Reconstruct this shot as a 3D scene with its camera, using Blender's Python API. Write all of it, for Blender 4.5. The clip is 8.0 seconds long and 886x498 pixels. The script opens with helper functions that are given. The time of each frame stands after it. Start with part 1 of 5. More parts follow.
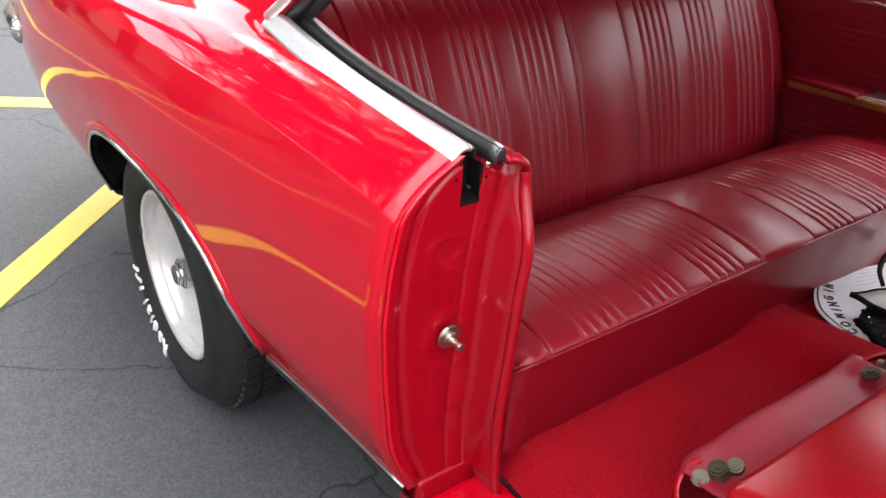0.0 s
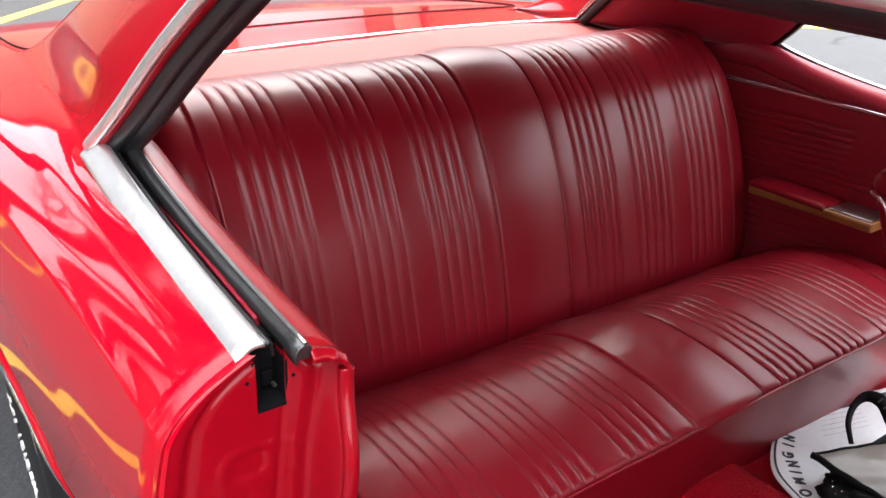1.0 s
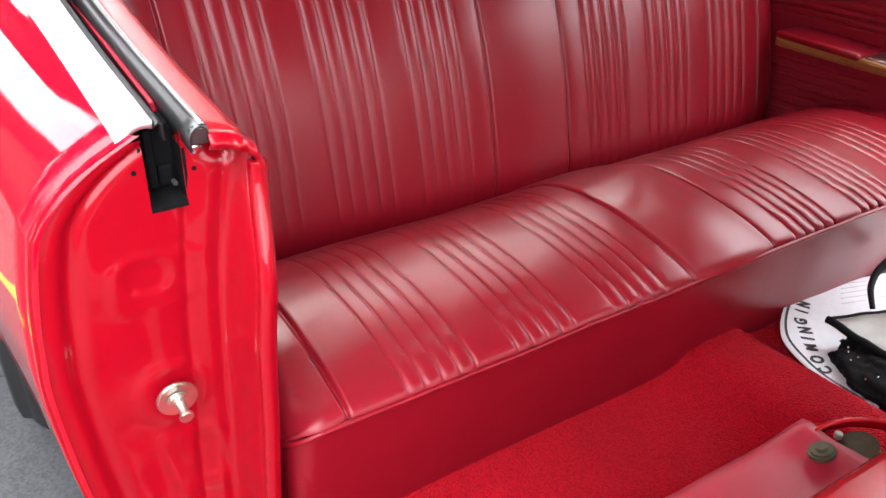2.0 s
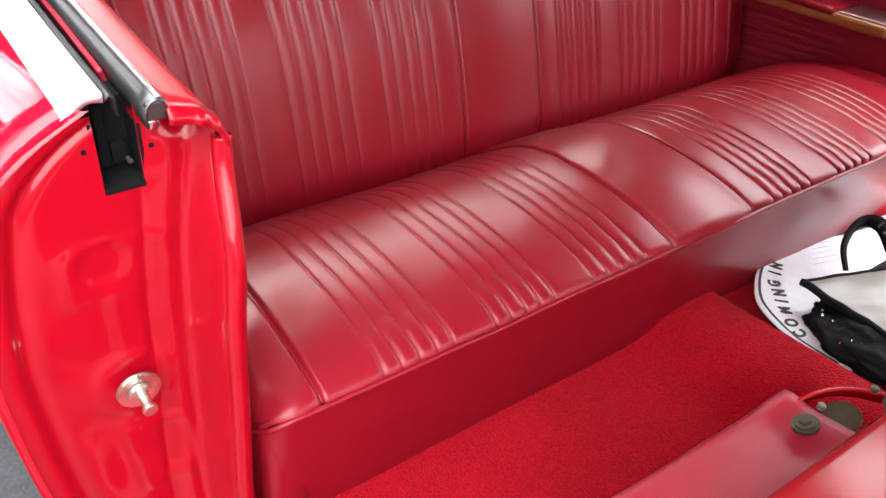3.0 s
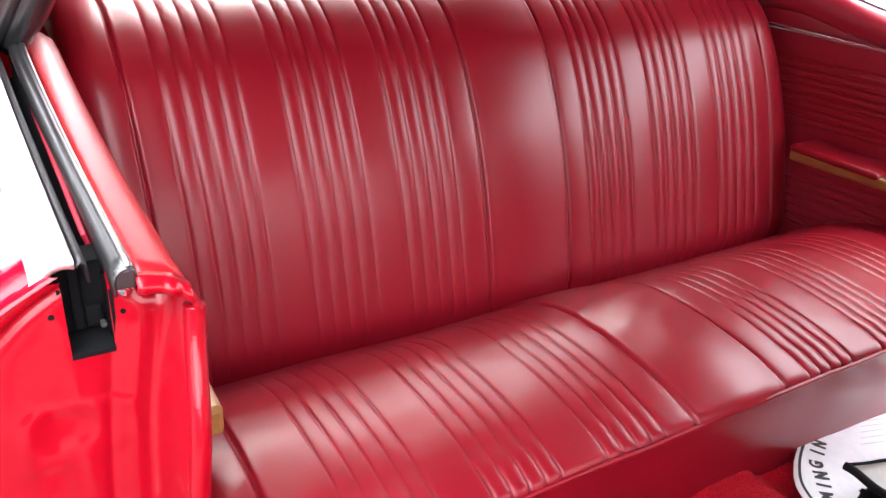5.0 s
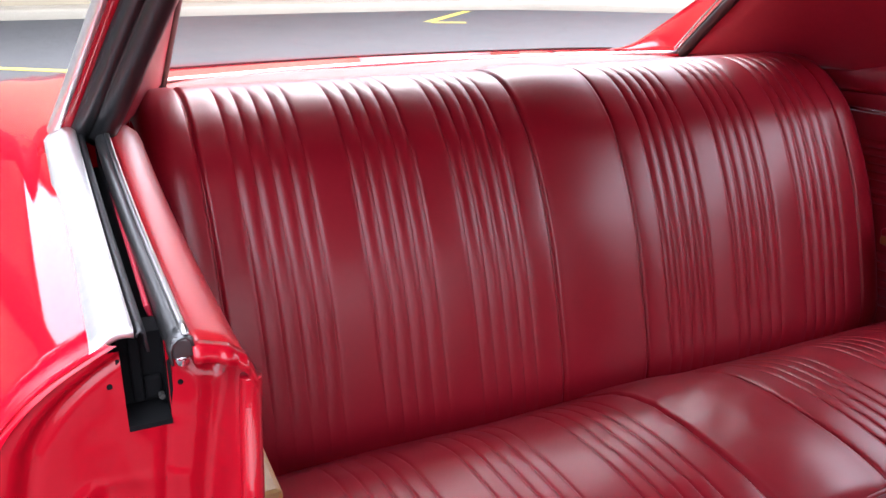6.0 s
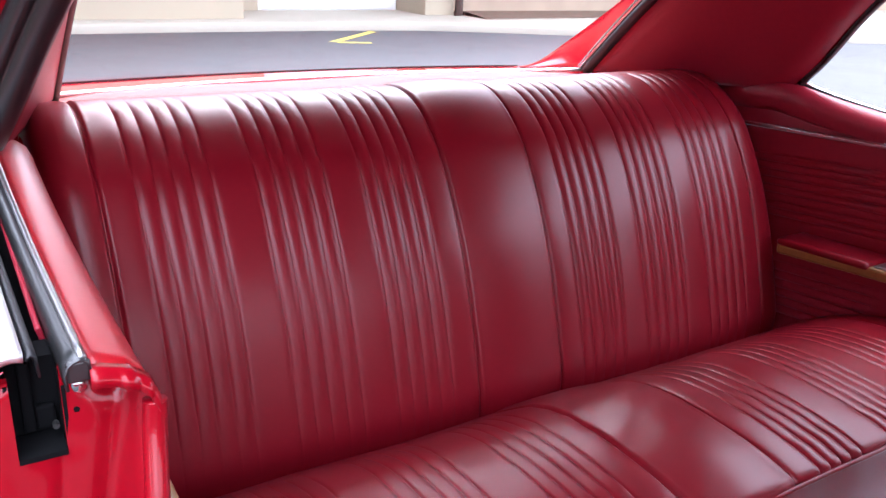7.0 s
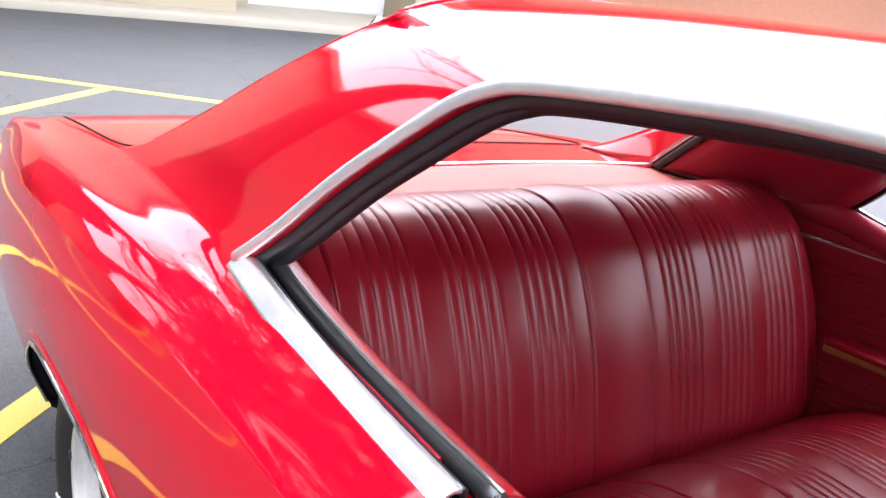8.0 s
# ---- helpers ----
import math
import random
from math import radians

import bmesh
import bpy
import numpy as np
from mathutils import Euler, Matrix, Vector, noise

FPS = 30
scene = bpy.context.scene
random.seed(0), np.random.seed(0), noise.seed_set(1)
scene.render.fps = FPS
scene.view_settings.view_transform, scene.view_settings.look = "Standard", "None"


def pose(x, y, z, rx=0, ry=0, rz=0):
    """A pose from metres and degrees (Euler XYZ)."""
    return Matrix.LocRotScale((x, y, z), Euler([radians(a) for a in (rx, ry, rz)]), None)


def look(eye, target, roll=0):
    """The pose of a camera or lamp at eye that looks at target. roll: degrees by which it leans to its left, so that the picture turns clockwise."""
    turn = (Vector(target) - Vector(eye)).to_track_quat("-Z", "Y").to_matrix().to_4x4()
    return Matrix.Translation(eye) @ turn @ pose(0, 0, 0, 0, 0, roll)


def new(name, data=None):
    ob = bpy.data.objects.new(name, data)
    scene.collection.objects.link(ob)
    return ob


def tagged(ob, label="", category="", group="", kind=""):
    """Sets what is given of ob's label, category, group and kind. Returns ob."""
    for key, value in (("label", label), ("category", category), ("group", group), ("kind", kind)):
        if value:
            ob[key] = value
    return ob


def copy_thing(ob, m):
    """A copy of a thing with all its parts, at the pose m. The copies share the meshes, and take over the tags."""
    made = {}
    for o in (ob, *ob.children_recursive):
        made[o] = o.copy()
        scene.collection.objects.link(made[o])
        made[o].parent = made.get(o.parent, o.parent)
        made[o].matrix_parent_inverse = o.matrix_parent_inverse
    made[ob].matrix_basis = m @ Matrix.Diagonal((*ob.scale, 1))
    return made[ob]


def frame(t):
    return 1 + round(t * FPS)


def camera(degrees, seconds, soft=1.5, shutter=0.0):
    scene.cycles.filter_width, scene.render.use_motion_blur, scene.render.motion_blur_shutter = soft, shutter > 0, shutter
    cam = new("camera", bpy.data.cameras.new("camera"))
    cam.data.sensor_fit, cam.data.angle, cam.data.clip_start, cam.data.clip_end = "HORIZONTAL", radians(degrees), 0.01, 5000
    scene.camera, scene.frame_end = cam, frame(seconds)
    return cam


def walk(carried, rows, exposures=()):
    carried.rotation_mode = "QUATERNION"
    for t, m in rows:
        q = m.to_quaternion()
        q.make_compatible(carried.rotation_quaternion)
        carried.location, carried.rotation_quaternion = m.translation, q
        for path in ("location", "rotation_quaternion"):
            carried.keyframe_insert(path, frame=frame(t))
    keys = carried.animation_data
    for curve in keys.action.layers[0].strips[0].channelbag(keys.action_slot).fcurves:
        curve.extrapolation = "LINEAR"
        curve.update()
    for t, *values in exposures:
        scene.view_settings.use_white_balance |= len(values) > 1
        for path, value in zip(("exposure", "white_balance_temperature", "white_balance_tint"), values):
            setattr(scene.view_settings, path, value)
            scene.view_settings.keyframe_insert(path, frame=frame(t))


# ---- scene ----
import functools

cam = camera(56.6, 8.0)
PATH = [
    (0, (0.719, -1.301, 1.352), (-0.636, -0.267, 0.308), 4.0),
    (0.3, (0.651, -1.225, 1.382), (-0.653, -0.211, 0.443), 4.5),
    (0.5, (0.625, -1.167, 1.417), (-0.751, -0.084, 0.452), 4.4),
    (1, (0.614, -0.962, 1.385), (-0.818, 0.075, 0.45), 3.5),
    (1.5, (0.592, -0.871, 1.291), (-0.85, 0.086, 0.29), 3.4),
    (2, (0.61, -0.849, 1.22), (-0.767, 0.079, 0.104), 3.2),
    (2.2, (0.609, -0.851, 1.199), (-0.747, 0.072, 0.054), 2.6),
    (3.3, (0.537, -0.825, 1.225), (-0.691, 0.175, 0.004), 5.4),
    (3.5, (0.536, -0.814, 1.233), (-0.692, 0.222, 0.041), 5.0),
    (4, (0.531, -0.791, 1.25), (-0.678, 0.334, 0.121), 5.4),
    (4.5, (0.534, -0.791, 1.247), (-0.686, 0.361, 0.157), 6.4),
    (4.8, (0.543, -0.779, 1.240), (-0.735, 0.200, 0.238), 4.4),
    (5, (0.547, -0.761, 1.233), (-0.938, 0.174, 0.274), 4.4),
    (5.2, (0.553, -0.751, 1.221), (-1.03, 0.134, 0.378), 3.8),
    (6.3, (0.55, -0.743, 1.203), (-1.125, 0.07, 0.471), 1.4),
    (6.5, (0.545, -0.742, 1.199), (-1.111, 0.124, 0.484), 1.8),
    (7, (0.538, -0.742, 1.193), (-1.047, 0.261, 0.5), 2.6),
    (7.3, (0.540, -0.780, 1.205), (-0.944, 0.210, 0.560), 3.3),
    (7.5, (0.505, -0.86, 1.231), (-1.034, 0.221, 0.55), 4.8),
    (7.8, (0.474, -1.028, 1.317), (-0.968, 0.033, 0.672), 7.6),
    (8, (0.48, -1.135, 1.393), (-1.035, -0.022, 0.709), 8.9),
]
EXPOSURES = [(0.0, 0.75, 6500, 10), (1.0, 0.72, 6500, 10), (1.5, 1.0, 6500, 10), (2.0, 1.58, 6550, 10), (3.5, 1.72, 6600, 10), (4.5, 1.82, 6650, 9), (5.0, 1.84, 6450, 12), (5.2, 1.74, 6400, 12), (6.3, 1.02, 5850, 16), (7.0, 1.05, 5650, 17), (7.5, 1.30, 5700, 17), (8.0, 0.85, 6150, 15)]
walk(cam, [(t, look(eye, target, roll)) for t, eye, target, roll in PATH], EXPOSURES)

# ---- sky and sun: a bright overcast afternoon ----
world = bpy.data.worlds.new("overcast")
scene.world = world
world.use_nodes = True
wt = world.node_tree
wt.nodes.clear()
w_out = wt.nodes.new("ShaderNodeOutputWorld")
w_bg = wt.nodes.new("ShaderNodeBackground")
w_sky = wt.nodes.new("ShaderNodeTexSky")
w_sky.sky_type = "NISHITA"
w_sky.sun_disc = False
w_sky.sun_elevation = radians(50)
w_sky.sun_rotation = radians(-69)
w_sky.air_density, w_sky.dust_density = 1.5, 6.0
w_cloud = wt.nodes.new("ShaderNodeMix")
w_cloud.data_type = "RGBA"
w_cloud.inputs["Factor"].default_value = 0.85
# cloud cover: dimmer towards the horizon than overhead, softly mottled
w_co = wt.nodes.new("ShaderNodeTexCoord")
w_sep = wt.nodes.new("ShaderNodeSeparateXYZ")
w_up = wt.nodes.new("ShaderNodeMapRange")
w_up.inputs["From Min"].default_value, w_up.inputs["From Max"].default_value = 0.0, 1.0
w_up.inputs["To Min"].default_value, w_up.inputs["To Max"].default_value = 0.58, 1.45
w_mottle = wt.nodes.new("ShaderNodeTexNoise")
w_mottle.inputs["Scale"].default_value, w_mottle.inputs["Detail"].default_value = 2.2, 5
w_amp = wt.nodes.new("ShaderNodeMapRange")
w_amp.inputs["To Min"].default_value, w_amp.inputs["To Max"].default_value = 0.8, 1.2
w_mul = wt.nodes.new("ShaderNodeMath")
w_mul.operation = "MULTIPLY"
w_tone = wt.nodes.new("ShaderNodeVectorMath")
w_tone.operation = "SCALE"
w_tone.inputs[0].default_value = (11.0, 11.3, 12.0)
wt.links.new(w_co.outputs["Generated"], w_sep.inputs[0])
wt.links.new(w_sep.outputs["Z"], w_up.inputs["Value"])
wt.links.new(w_co.outputs["Generated"], w_mottle.inputs["Vector"])
wt.links.new(w_mottle.outputs["Fac"], w_amp.inputs["Value"])
wt.links.new(w_up.outputs[0], w_mul.inputs[0])
wt.links.new(w_amp.outputs[0], w_mul.inputs[1])
wt.links.new(w_mul.outputs[0], w_tone.inputs["Scale"])
wt.links.new(w_tone.outputs[0], w_cloud.inputs["B"])
wt.links.new(w_sky.outputs[0], w_cloud.inputs["A"])
wt.links.new(w_cloud.outputs["Result"], w_bg.inputs[0])
wt.links.new(w_bg.outputs[0], w_out.inputs[0])
w_bg.inputs[1].default_value = 0.31

sun = new("sun", bpy.data.lights.new("sun", "SUN"))
sun.data.energy, sun.data.angle, sun.data.color = 3.0, radians(50), (1.0, 0.97, 0.93)
sun.matrix_world = look((-3.1, 1.2, 4.2), (0, 0, 0))


# ---- materials ----
def material(name, color, rough=0.5, metal=0.0, coat=0.0, vary=0.15, scale=6.0, bump=0.0, bump_scale=200.0, spec=0.5, vary2=0.08, scale2=90.0, coat_rough=0.03):
    m = bpy.data.materials.new(name)
    m.use_nodes = True
    nt = m.node_tree
    b = nt.nodes["Principled BSDF"]
    b.inputs["Metallic"].default_value = metal
    b.inputs["Coat Weight"].default_value = coat
    b.inputs["Coat Roughness"].default_value = coat_rough
    b.inputs["Specular IOR Level"].default_value = spec
    tc = nt.nodes.new("ShaderNodeTexCoord")
    n1 = nt.nodes.new("ShaderNodeTexNoise")
    n1.inputs["Scale"].default_value, n1.inputs["Detail"].default_value = scale, 5
    n2 = nt.nodes.new("ShaderNodeTexNoise")
    n2.inputs["Scale"].default_value, n2.inputs["Detail"].default_value = scale2, 3
    for n in (n1, n2):
        nt.links.new(tc.outputs["Object"], n.inputs["Vector"])
    mr1 = nt.nodes.new("ShaderNodeMapRange")
    mr1.inputs["To Min"].default_value, mr1.inputs["To Max"].default_value = 1 - vary, 1 + vary
    mr2 = nt.nodes.new("ShaderNodeMapRange")
    mr2.inputs["To Min"].default_value, mr2.inputs["To Max"].default_value = 1 - vary2, 1 + vary2
    nt.links.new(n1.outputs["Fac"], mr1.inputs["Value"])
    nt.links.new(n2.outputs["Fac"], mr2.inputs["Value"])
    mul = nt.nodes.new("ShaderNodeMath")
    mul.operation = "MULTIPLY"
    nt.links.new(mr1.outputs[0], mul.inputs[0])
    nt.links.new(mr2.outputs[0], mul.inputs[1])
    mix = nt.nodes.new("ShaderNodeVectorMath")
    mix.operation = "SCALE"
    mix.inputs[0].default_value = color[:3]
    nt.links.new(mul.outputs[0], mix.inputs["Scale"])
    nt.links.new(mix.outputs[0], b.inputs["Base Color"])
    rr = nt.nodes.new("ShaderNodeMath")
    rr.operation = "MULTIPLY"
    rr.inputs[1].default_value = rough
    nt.links.new(mr1.outputs[0], rr.inputs[0])
    nt.links.new(rr.outputs[0], b.inputs["Roughness"])
    if bump:
        nb = nt.nodes.new("ShaderNodeTexNoise")
        nb.inputs["Scale"].default_value, nb.inputs["Detail"].default_value = bump_scale, 4
        nt.links.new(tc.outputs["Object"], nb.inputs["Vector"])
        bp = nt.nodes.new("ShaderNodeBump")
        bp.inputs["Strength"].default_value, bp.inputs["Distance"].default_value = bump, 0.002
        nt.links.new(nb.outputs["Fac"], bp.inputs["Height"])
        nt.links.new(bp.outputs[0], b.inputs["Normal"])
    return m


def carpet_material():
    m = material("red_loop_carpet", (0.37, 0.003, 0.011), 0.95, vary=0.22, scale=9, vary2=0.3, scale2=300, spec=0.1)
    nt = m.node_tree
    b = nt.nodes["Principled BSDF"]
    tc = nt.nodes.new("ShaderNodeTexCoord")
    vo = nt.nodes.new("ShaderNodeTexVoronoi")
    vo.inputs["Scale"].default_value = 340
    nt.links.new(tc.outputs["Object"], vo.inputs["Vector"])
    bp = nt.nodes.new("ShaderNodeBump")
    bp.invert = True
    bp.inputs["Strength"].default_value, bp.inputs["Distance"].default_value = 0.9, 0.003
    nt.links.new(vo.outputs["Distance"], bp.inputs["Height"])
    nt.links.new(bp.outputs[0], b.inputs["Normal"])
    # shade between the loops put into the colour: darker away from each loop's middle
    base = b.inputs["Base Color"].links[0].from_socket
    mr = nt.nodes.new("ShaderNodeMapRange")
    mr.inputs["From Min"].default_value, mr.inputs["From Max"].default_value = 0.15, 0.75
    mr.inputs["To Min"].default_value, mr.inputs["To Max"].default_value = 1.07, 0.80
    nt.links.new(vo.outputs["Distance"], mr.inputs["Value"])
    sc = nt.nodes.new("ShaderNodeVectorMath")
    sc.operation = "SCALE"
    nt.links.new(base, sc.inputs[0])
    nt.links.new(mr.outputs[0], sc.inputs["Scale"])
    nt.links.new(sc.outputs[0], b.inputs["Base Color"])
    b.inputs["Sheen Weight"].default_value = 0.1
    b.inputs["Sheen Tint"].default_value = (1, 0.1, 0.12, 1)
    return m


def asphalt_material():
    """Weathered asphalt: pale stone specks in a dark binder, soft stains and fine cracks."""
    m = material("asphalt", (0.062, 0.063, 0.066), 0.7, vary=0.3, scale=0.9, vary2=0.16, scale2=35, spec=0.3)
    nt = m.node_tree
    b = nt.nodes["Principled BSDF"]
    base = b.inputs["Base Color"].links[0].from_socket
    tc = nt.nodes.new("ShaderNodeTexCoord")
    vo = nt.nodes.new("ShaderNodeTexVoronoi")
    vo.inputs["Scale"].default_value = 190
    nt.links.new(tc.outputs["Object"], vo.inputs["Vector"])
    speck = nt.nodes.new("ShaderNodeMapRange")
    speck.inputs["From Min"].default_value, speck.inputs["From Max"].default_value = 0.1, 0.9
    speck.inputs["To Min"].default_value, speck.inputs["To Max"].default_value = 0.82, 1.2
    sep = nt.nodes.new("ShaderNodeSeparateColor")
    nt.links.new(vo.outputs["Color"], sep.inputs[0])
    nt.links.new(sep.outputs[0], speck.inputs["Value"])
    sc = nt.nodes.new("ShaderNodeVectorMath")
    sc.operation = "SCALE"
    nt.links.new(base, sc.inputs[0])
    nt.links.new(speck.outputs[0], sc.inputs["Scale"])
    # wandering cracks
    wn = nt.nodes.new("ShaderNodeTexNoise")
    wn.inputs["Scale"].default_value, wn.inputs["Detail"].default_value = 3.0, 6
    nt.links.new(tc.outputs["Object"], wn.inputs["Vector"])
    mixv = nt.nodes.new("ShaderNodeVectorMath")
    mixv.operation = "MULTIPLY_ADD"
    mixv.inputs[1].default_value = (0.35, 0.35, 0.0)
    nt.links.new(wn.outputs["Color"], mixv.inputs[0])
    nt.links.new(tc.outputs["Object"], mixv.inputs[2])
    cr = nt.nodes.new("ShaderNodeTexVoronoi")
    cr.feature = "DISTANCE_TO_EDGE"
    cr.inputs["Scale"].default_value = 1.15
    nt.links.new(mixv.outputs[0], cr.inputs["Vector"])
    cm = nt.nodes.new("ShaderNodeMapRange")
    cm.inputs["From Min"].default_value, cm.inputs["From Max"].default_value = 0.0, 0.006
    cm.inputs["To Min"].default_value, cm.inputs["To Max"].default_value = 0.35, 1.0
    nt.links.new(cr.outputs["Distance"], cm.inputs["Value"])
    sc2 = nt.nodes.new("ShaderNodeVectorMath")
    sc2.operation = "SCALE"
    nt.links.new(sc.outputs[0], sc2.inputs[0])
    nt.links.new(cm.outputs[0], sc2.inputs["Scale"])
    nt.links.new(sc2.outputs[0], b.inputs["Base Color"])
    hs = nt.nodes.new("ShaderNodeMath")
    hs.operation = "ADD"
    nt.links.new(sep.outputs[1], hs.inputs[0])
    nt.links.new(cm.outputs[0], hs.inputs[1])
    bp = nt.nodes.new("ShaderNodeBump")
    bp.inputs["Strength"].default_value, bp.inputs["Distance"].default_value = 0.45, 0.003
    nt.links.new(hs.outputs[0], bp.inputs["Height"])
    nt.links.new(bp.outputs[0], b.inputs["Normal"])
    return m


def glass_material(name, tint):
    """Thin pane: clear, with a gloss that grows towards grazing."""
    m = bpy.data.materials.new(name)
    m.use_nodes = True
    nt = m.node_tree
    nt.nodes.clear()
    out = nt.nodes.new("ShaderNodeOutputMaterial")
    mix = nt.nodes.new("ShaderNodeMixShader")
    tr = nt.nodes.new("ShaderNodeBsdfTransparent")
    tr.inputs[0].default_value = tint
    gl = nt.nodes.new("ShaderNodeBsdfGlossy")
    gl.inputs["Roughness"].default_value = 0.02
    lw = nt.nodes.new("ShaderNodeLayerWeight")
    lw.inputs["Blend"].default_value = 0.5
    po = nt.nodes.new("ShaderNodeMath")
    po.operation, po.inputs[1].default_value = "POWER", 5.0
    ma = nt.nodes.new("ShaderNodeMath")
    ma.operation, ma.inputs[1].default_value, ma.inputs[2].default_value = "MULTIPLY_ADD", 0.7, 0.05
    nt.links.new(lw.outputs["Facing"], po.inputs[0])
    nt.links.new(po.outputs[0], ma.inputs[0])
    nt.links.new(ma.outputs[0], mix.inputs[0])
    nt.links.new(tr.outputs[0], mix.inputs[1])
    nt.links.new(gl.outputs[0], mix.inputs[2])
    nt.links.new(mix.outputs[0], out.inputs[0])
    return m


PAINT = material("red_car_paint", (0.47, 0.001, 0.012), 0.5, coat=1.0, spec=0.0, vary=0.03, scale=2, vary2=0.02, scale2=500, coat_rough=0.05)
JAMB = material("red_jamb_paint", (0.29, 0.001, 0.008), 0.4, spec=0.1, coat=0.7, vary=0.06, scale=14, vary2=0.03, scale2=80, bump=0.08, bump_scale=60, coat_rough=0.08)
VINYL = material("burgundy_vinyl", (0.205, 0.0040, 0.0115), 0.34, vary=0.06, scale=5, vary2=0.04, scale2=160, bump=0.05, bump_scale=700, spec=0.40)
TRIM_VINYL = material("dark_red_trim_vinyl", (0.30, 0.012, 0.028), 0.42, vary=0.1, scale=8, bump=0.12, bump_scale=700, spec=0.42)
SHELF = material("faded_red_shelf_board", (0.36, 0.075, 0.062), 0.62, vary=0.12, scale=6, bump=0.1, spec=0.3)
PLASTIC = material("red_seat_shell_plastic", (0.37, 0.004, 0.010), 0.22, vary=0.06, scale=6, bump=0.05, bump_scale=500)
BELT = material("polished_belt_trim", (0.86, 0.86, 0.85), 0.46, metal=1.0, vary=0.06, scale=12)
CARPET = carpet_material()
LEDGEPAINT = material("dulled_red_paint", (0.38, 0.004, 0.010), 0.45, coat=0.6, spec=0.3, vary=0.08, scale=20, vary2=0.05, scale2=300, coat_rough=0.28)
DARKSATIN = material("dark_satin_metal", (0.09, 0.09, 0.09), 0.30, metal=0.8, vary=0.2, scale=40)
SATIN = material("satin_metal", (0.50, 0.50, 0.49), 0.30, metal=1.0, vary=0.15, scale=30)
CHROME = material("chrome", (0.70, 0.71, 0.72), 0.12, metal=1.0, vary=0.08, scale=20)
WORN = material("worn_bright_metal", (0.55, 0.52, 0.46), 0.32, metal=1.0, vary=0.2, scale=60, bump=0.2, bump_scale=300)
ALLOY = material("silver_wheel_alloy", (0.62, 0.60, 0.57), 0.36, metal=0.5, vary=0.12, scale=25, vary2=0.1)
RUBBER = material("black_rubber", (0.014, 0.014, 0.015), 0.40, vary=0.25, scale=30, bump=0.15, bump_scale=400)
TYRE = material("tyre_rubber", (0.014, 0.014, 0.015), 0.6, spec=0.25, vary=0.25, scale=18, bump=0.25, bump_scale=350)
WHITE = material("white_raised_letters", (0.78, 0.78, 0.75), 0.5, vary=0.08, scale=40)
RUST = material("rusty_steel", (0.12, 0.05, 0.035), 0.8, metal=0.0, vary=0.4, scale=150, bump=0.4)
DRUM = material("dark_grey_cast_iron", (0.05, 0.048, 0.045), 0.6, metal=0.3, vary=0.3, scale=30, bump=0.2)
DARK = material("dark_cavity", (0.004, 0.004, 0.0045), 0.8, vary=0.2, spec=0.1)
WOOD = material("yellowed_wood_grain_plastic", (0.29, 0.145, 0.04), 0.4, vary=0.35, scale=30, vary2=0.2, scale2=220)
OLIVE = material("olive_hinge_steel", (0.085, 0.080, 0.050), 0.38, spec=0.4, metal=0.5, vary=0.5, scale=50, bump=0.2)
BOLT = material("zinc_plated_steel", (0.22, 0.24, 0.20), 0.45, metal=0.8, vary=0.3, scale=80, bump=0.2)
BLACKCLOTH = material("black_woven_cloth", (0.004, 0.004, 0.0045), 0.7, vary=0.3, scale=60, bump=0.35, bump_scale=500, spec=0.12)
FLAP = material("grey_plastic_sheet", (0.20, 0.185, 0.165), 0.34, vary=0.35, scale=11, bump=0.0, spec=0.45)
PAPER = material("white_paper", (0.70, 0.71, 0.72), 0.55, vary=0.05, scale=14, bump=0.25, bump_scale=30)
INK = material("black_ink", (0.02, 0.02, 0.022), 0.6)
GREYINK = material("grey_print", (0.42, 0.43, 0.45), 0.6, vary=0.3, scale=120)
STRAPMARK = material("grey_woven_mark", (0.045, 0.045, 0.048), 0.8, vary=0.3, scale=200)
ASPHALT = asphalt_material()
YELLOW = material("worn_yellow_road_paint", (0.52, 0.42, 0.06), 0.6, vary=0.12, scale=5, vary2=0.16, scale2=120, bump=0.3, bump_scale=220)
CONCRETE = material("pale_concrete", (0.34, 0.305, 0.24), 0.8, vary=0.12, scale=1.5, vary2=0.1, scale2=60, bump=0.3)
STUCCO = material("cream_stucco", (0.36, 0.305, 0.215), 0.85, vary=0.10, scale=1.2, vary2=0.06, scale2=80, bump=0.4, bump_scale=80)
DOORPAINT = material("white_garage_door_paint", (0.80, 0.80, 0.78), 0.45, vary=0.04, scale=3)
STONE = material("tan_stone", (0.36, 0.27, 0.19), 0.85, vary=0.25, scale=3, bump=0.4, bump_scale=60)
BRICK = material("red_brick", (0.34, 0.15, 0.09), 0.85, vary=0.25, scale=8, bump=0.4, bump_scale=90)
MULCH = material("brown_mulch", (0.10, 0.065, 0.04), 0.95, vary=0.4, scale=25, bump=0.8, bump_scale=70)
BARK = material("dark_bark", (0.055, 0.04, 0.032), 0.9, vary=0.4, scale=14, bump=0.8, bump_scale=60)
PAINT.node_tree.nodes["Principled BSDF"].inputs["Coat IOR"].default_value = 1.50
GLASS = glass_material("window_glass", (0.93, 0.95, 0.95, 1))
TINTED = glass_material("tinted_glass", (0.70, 0.75, 0.72, 1))


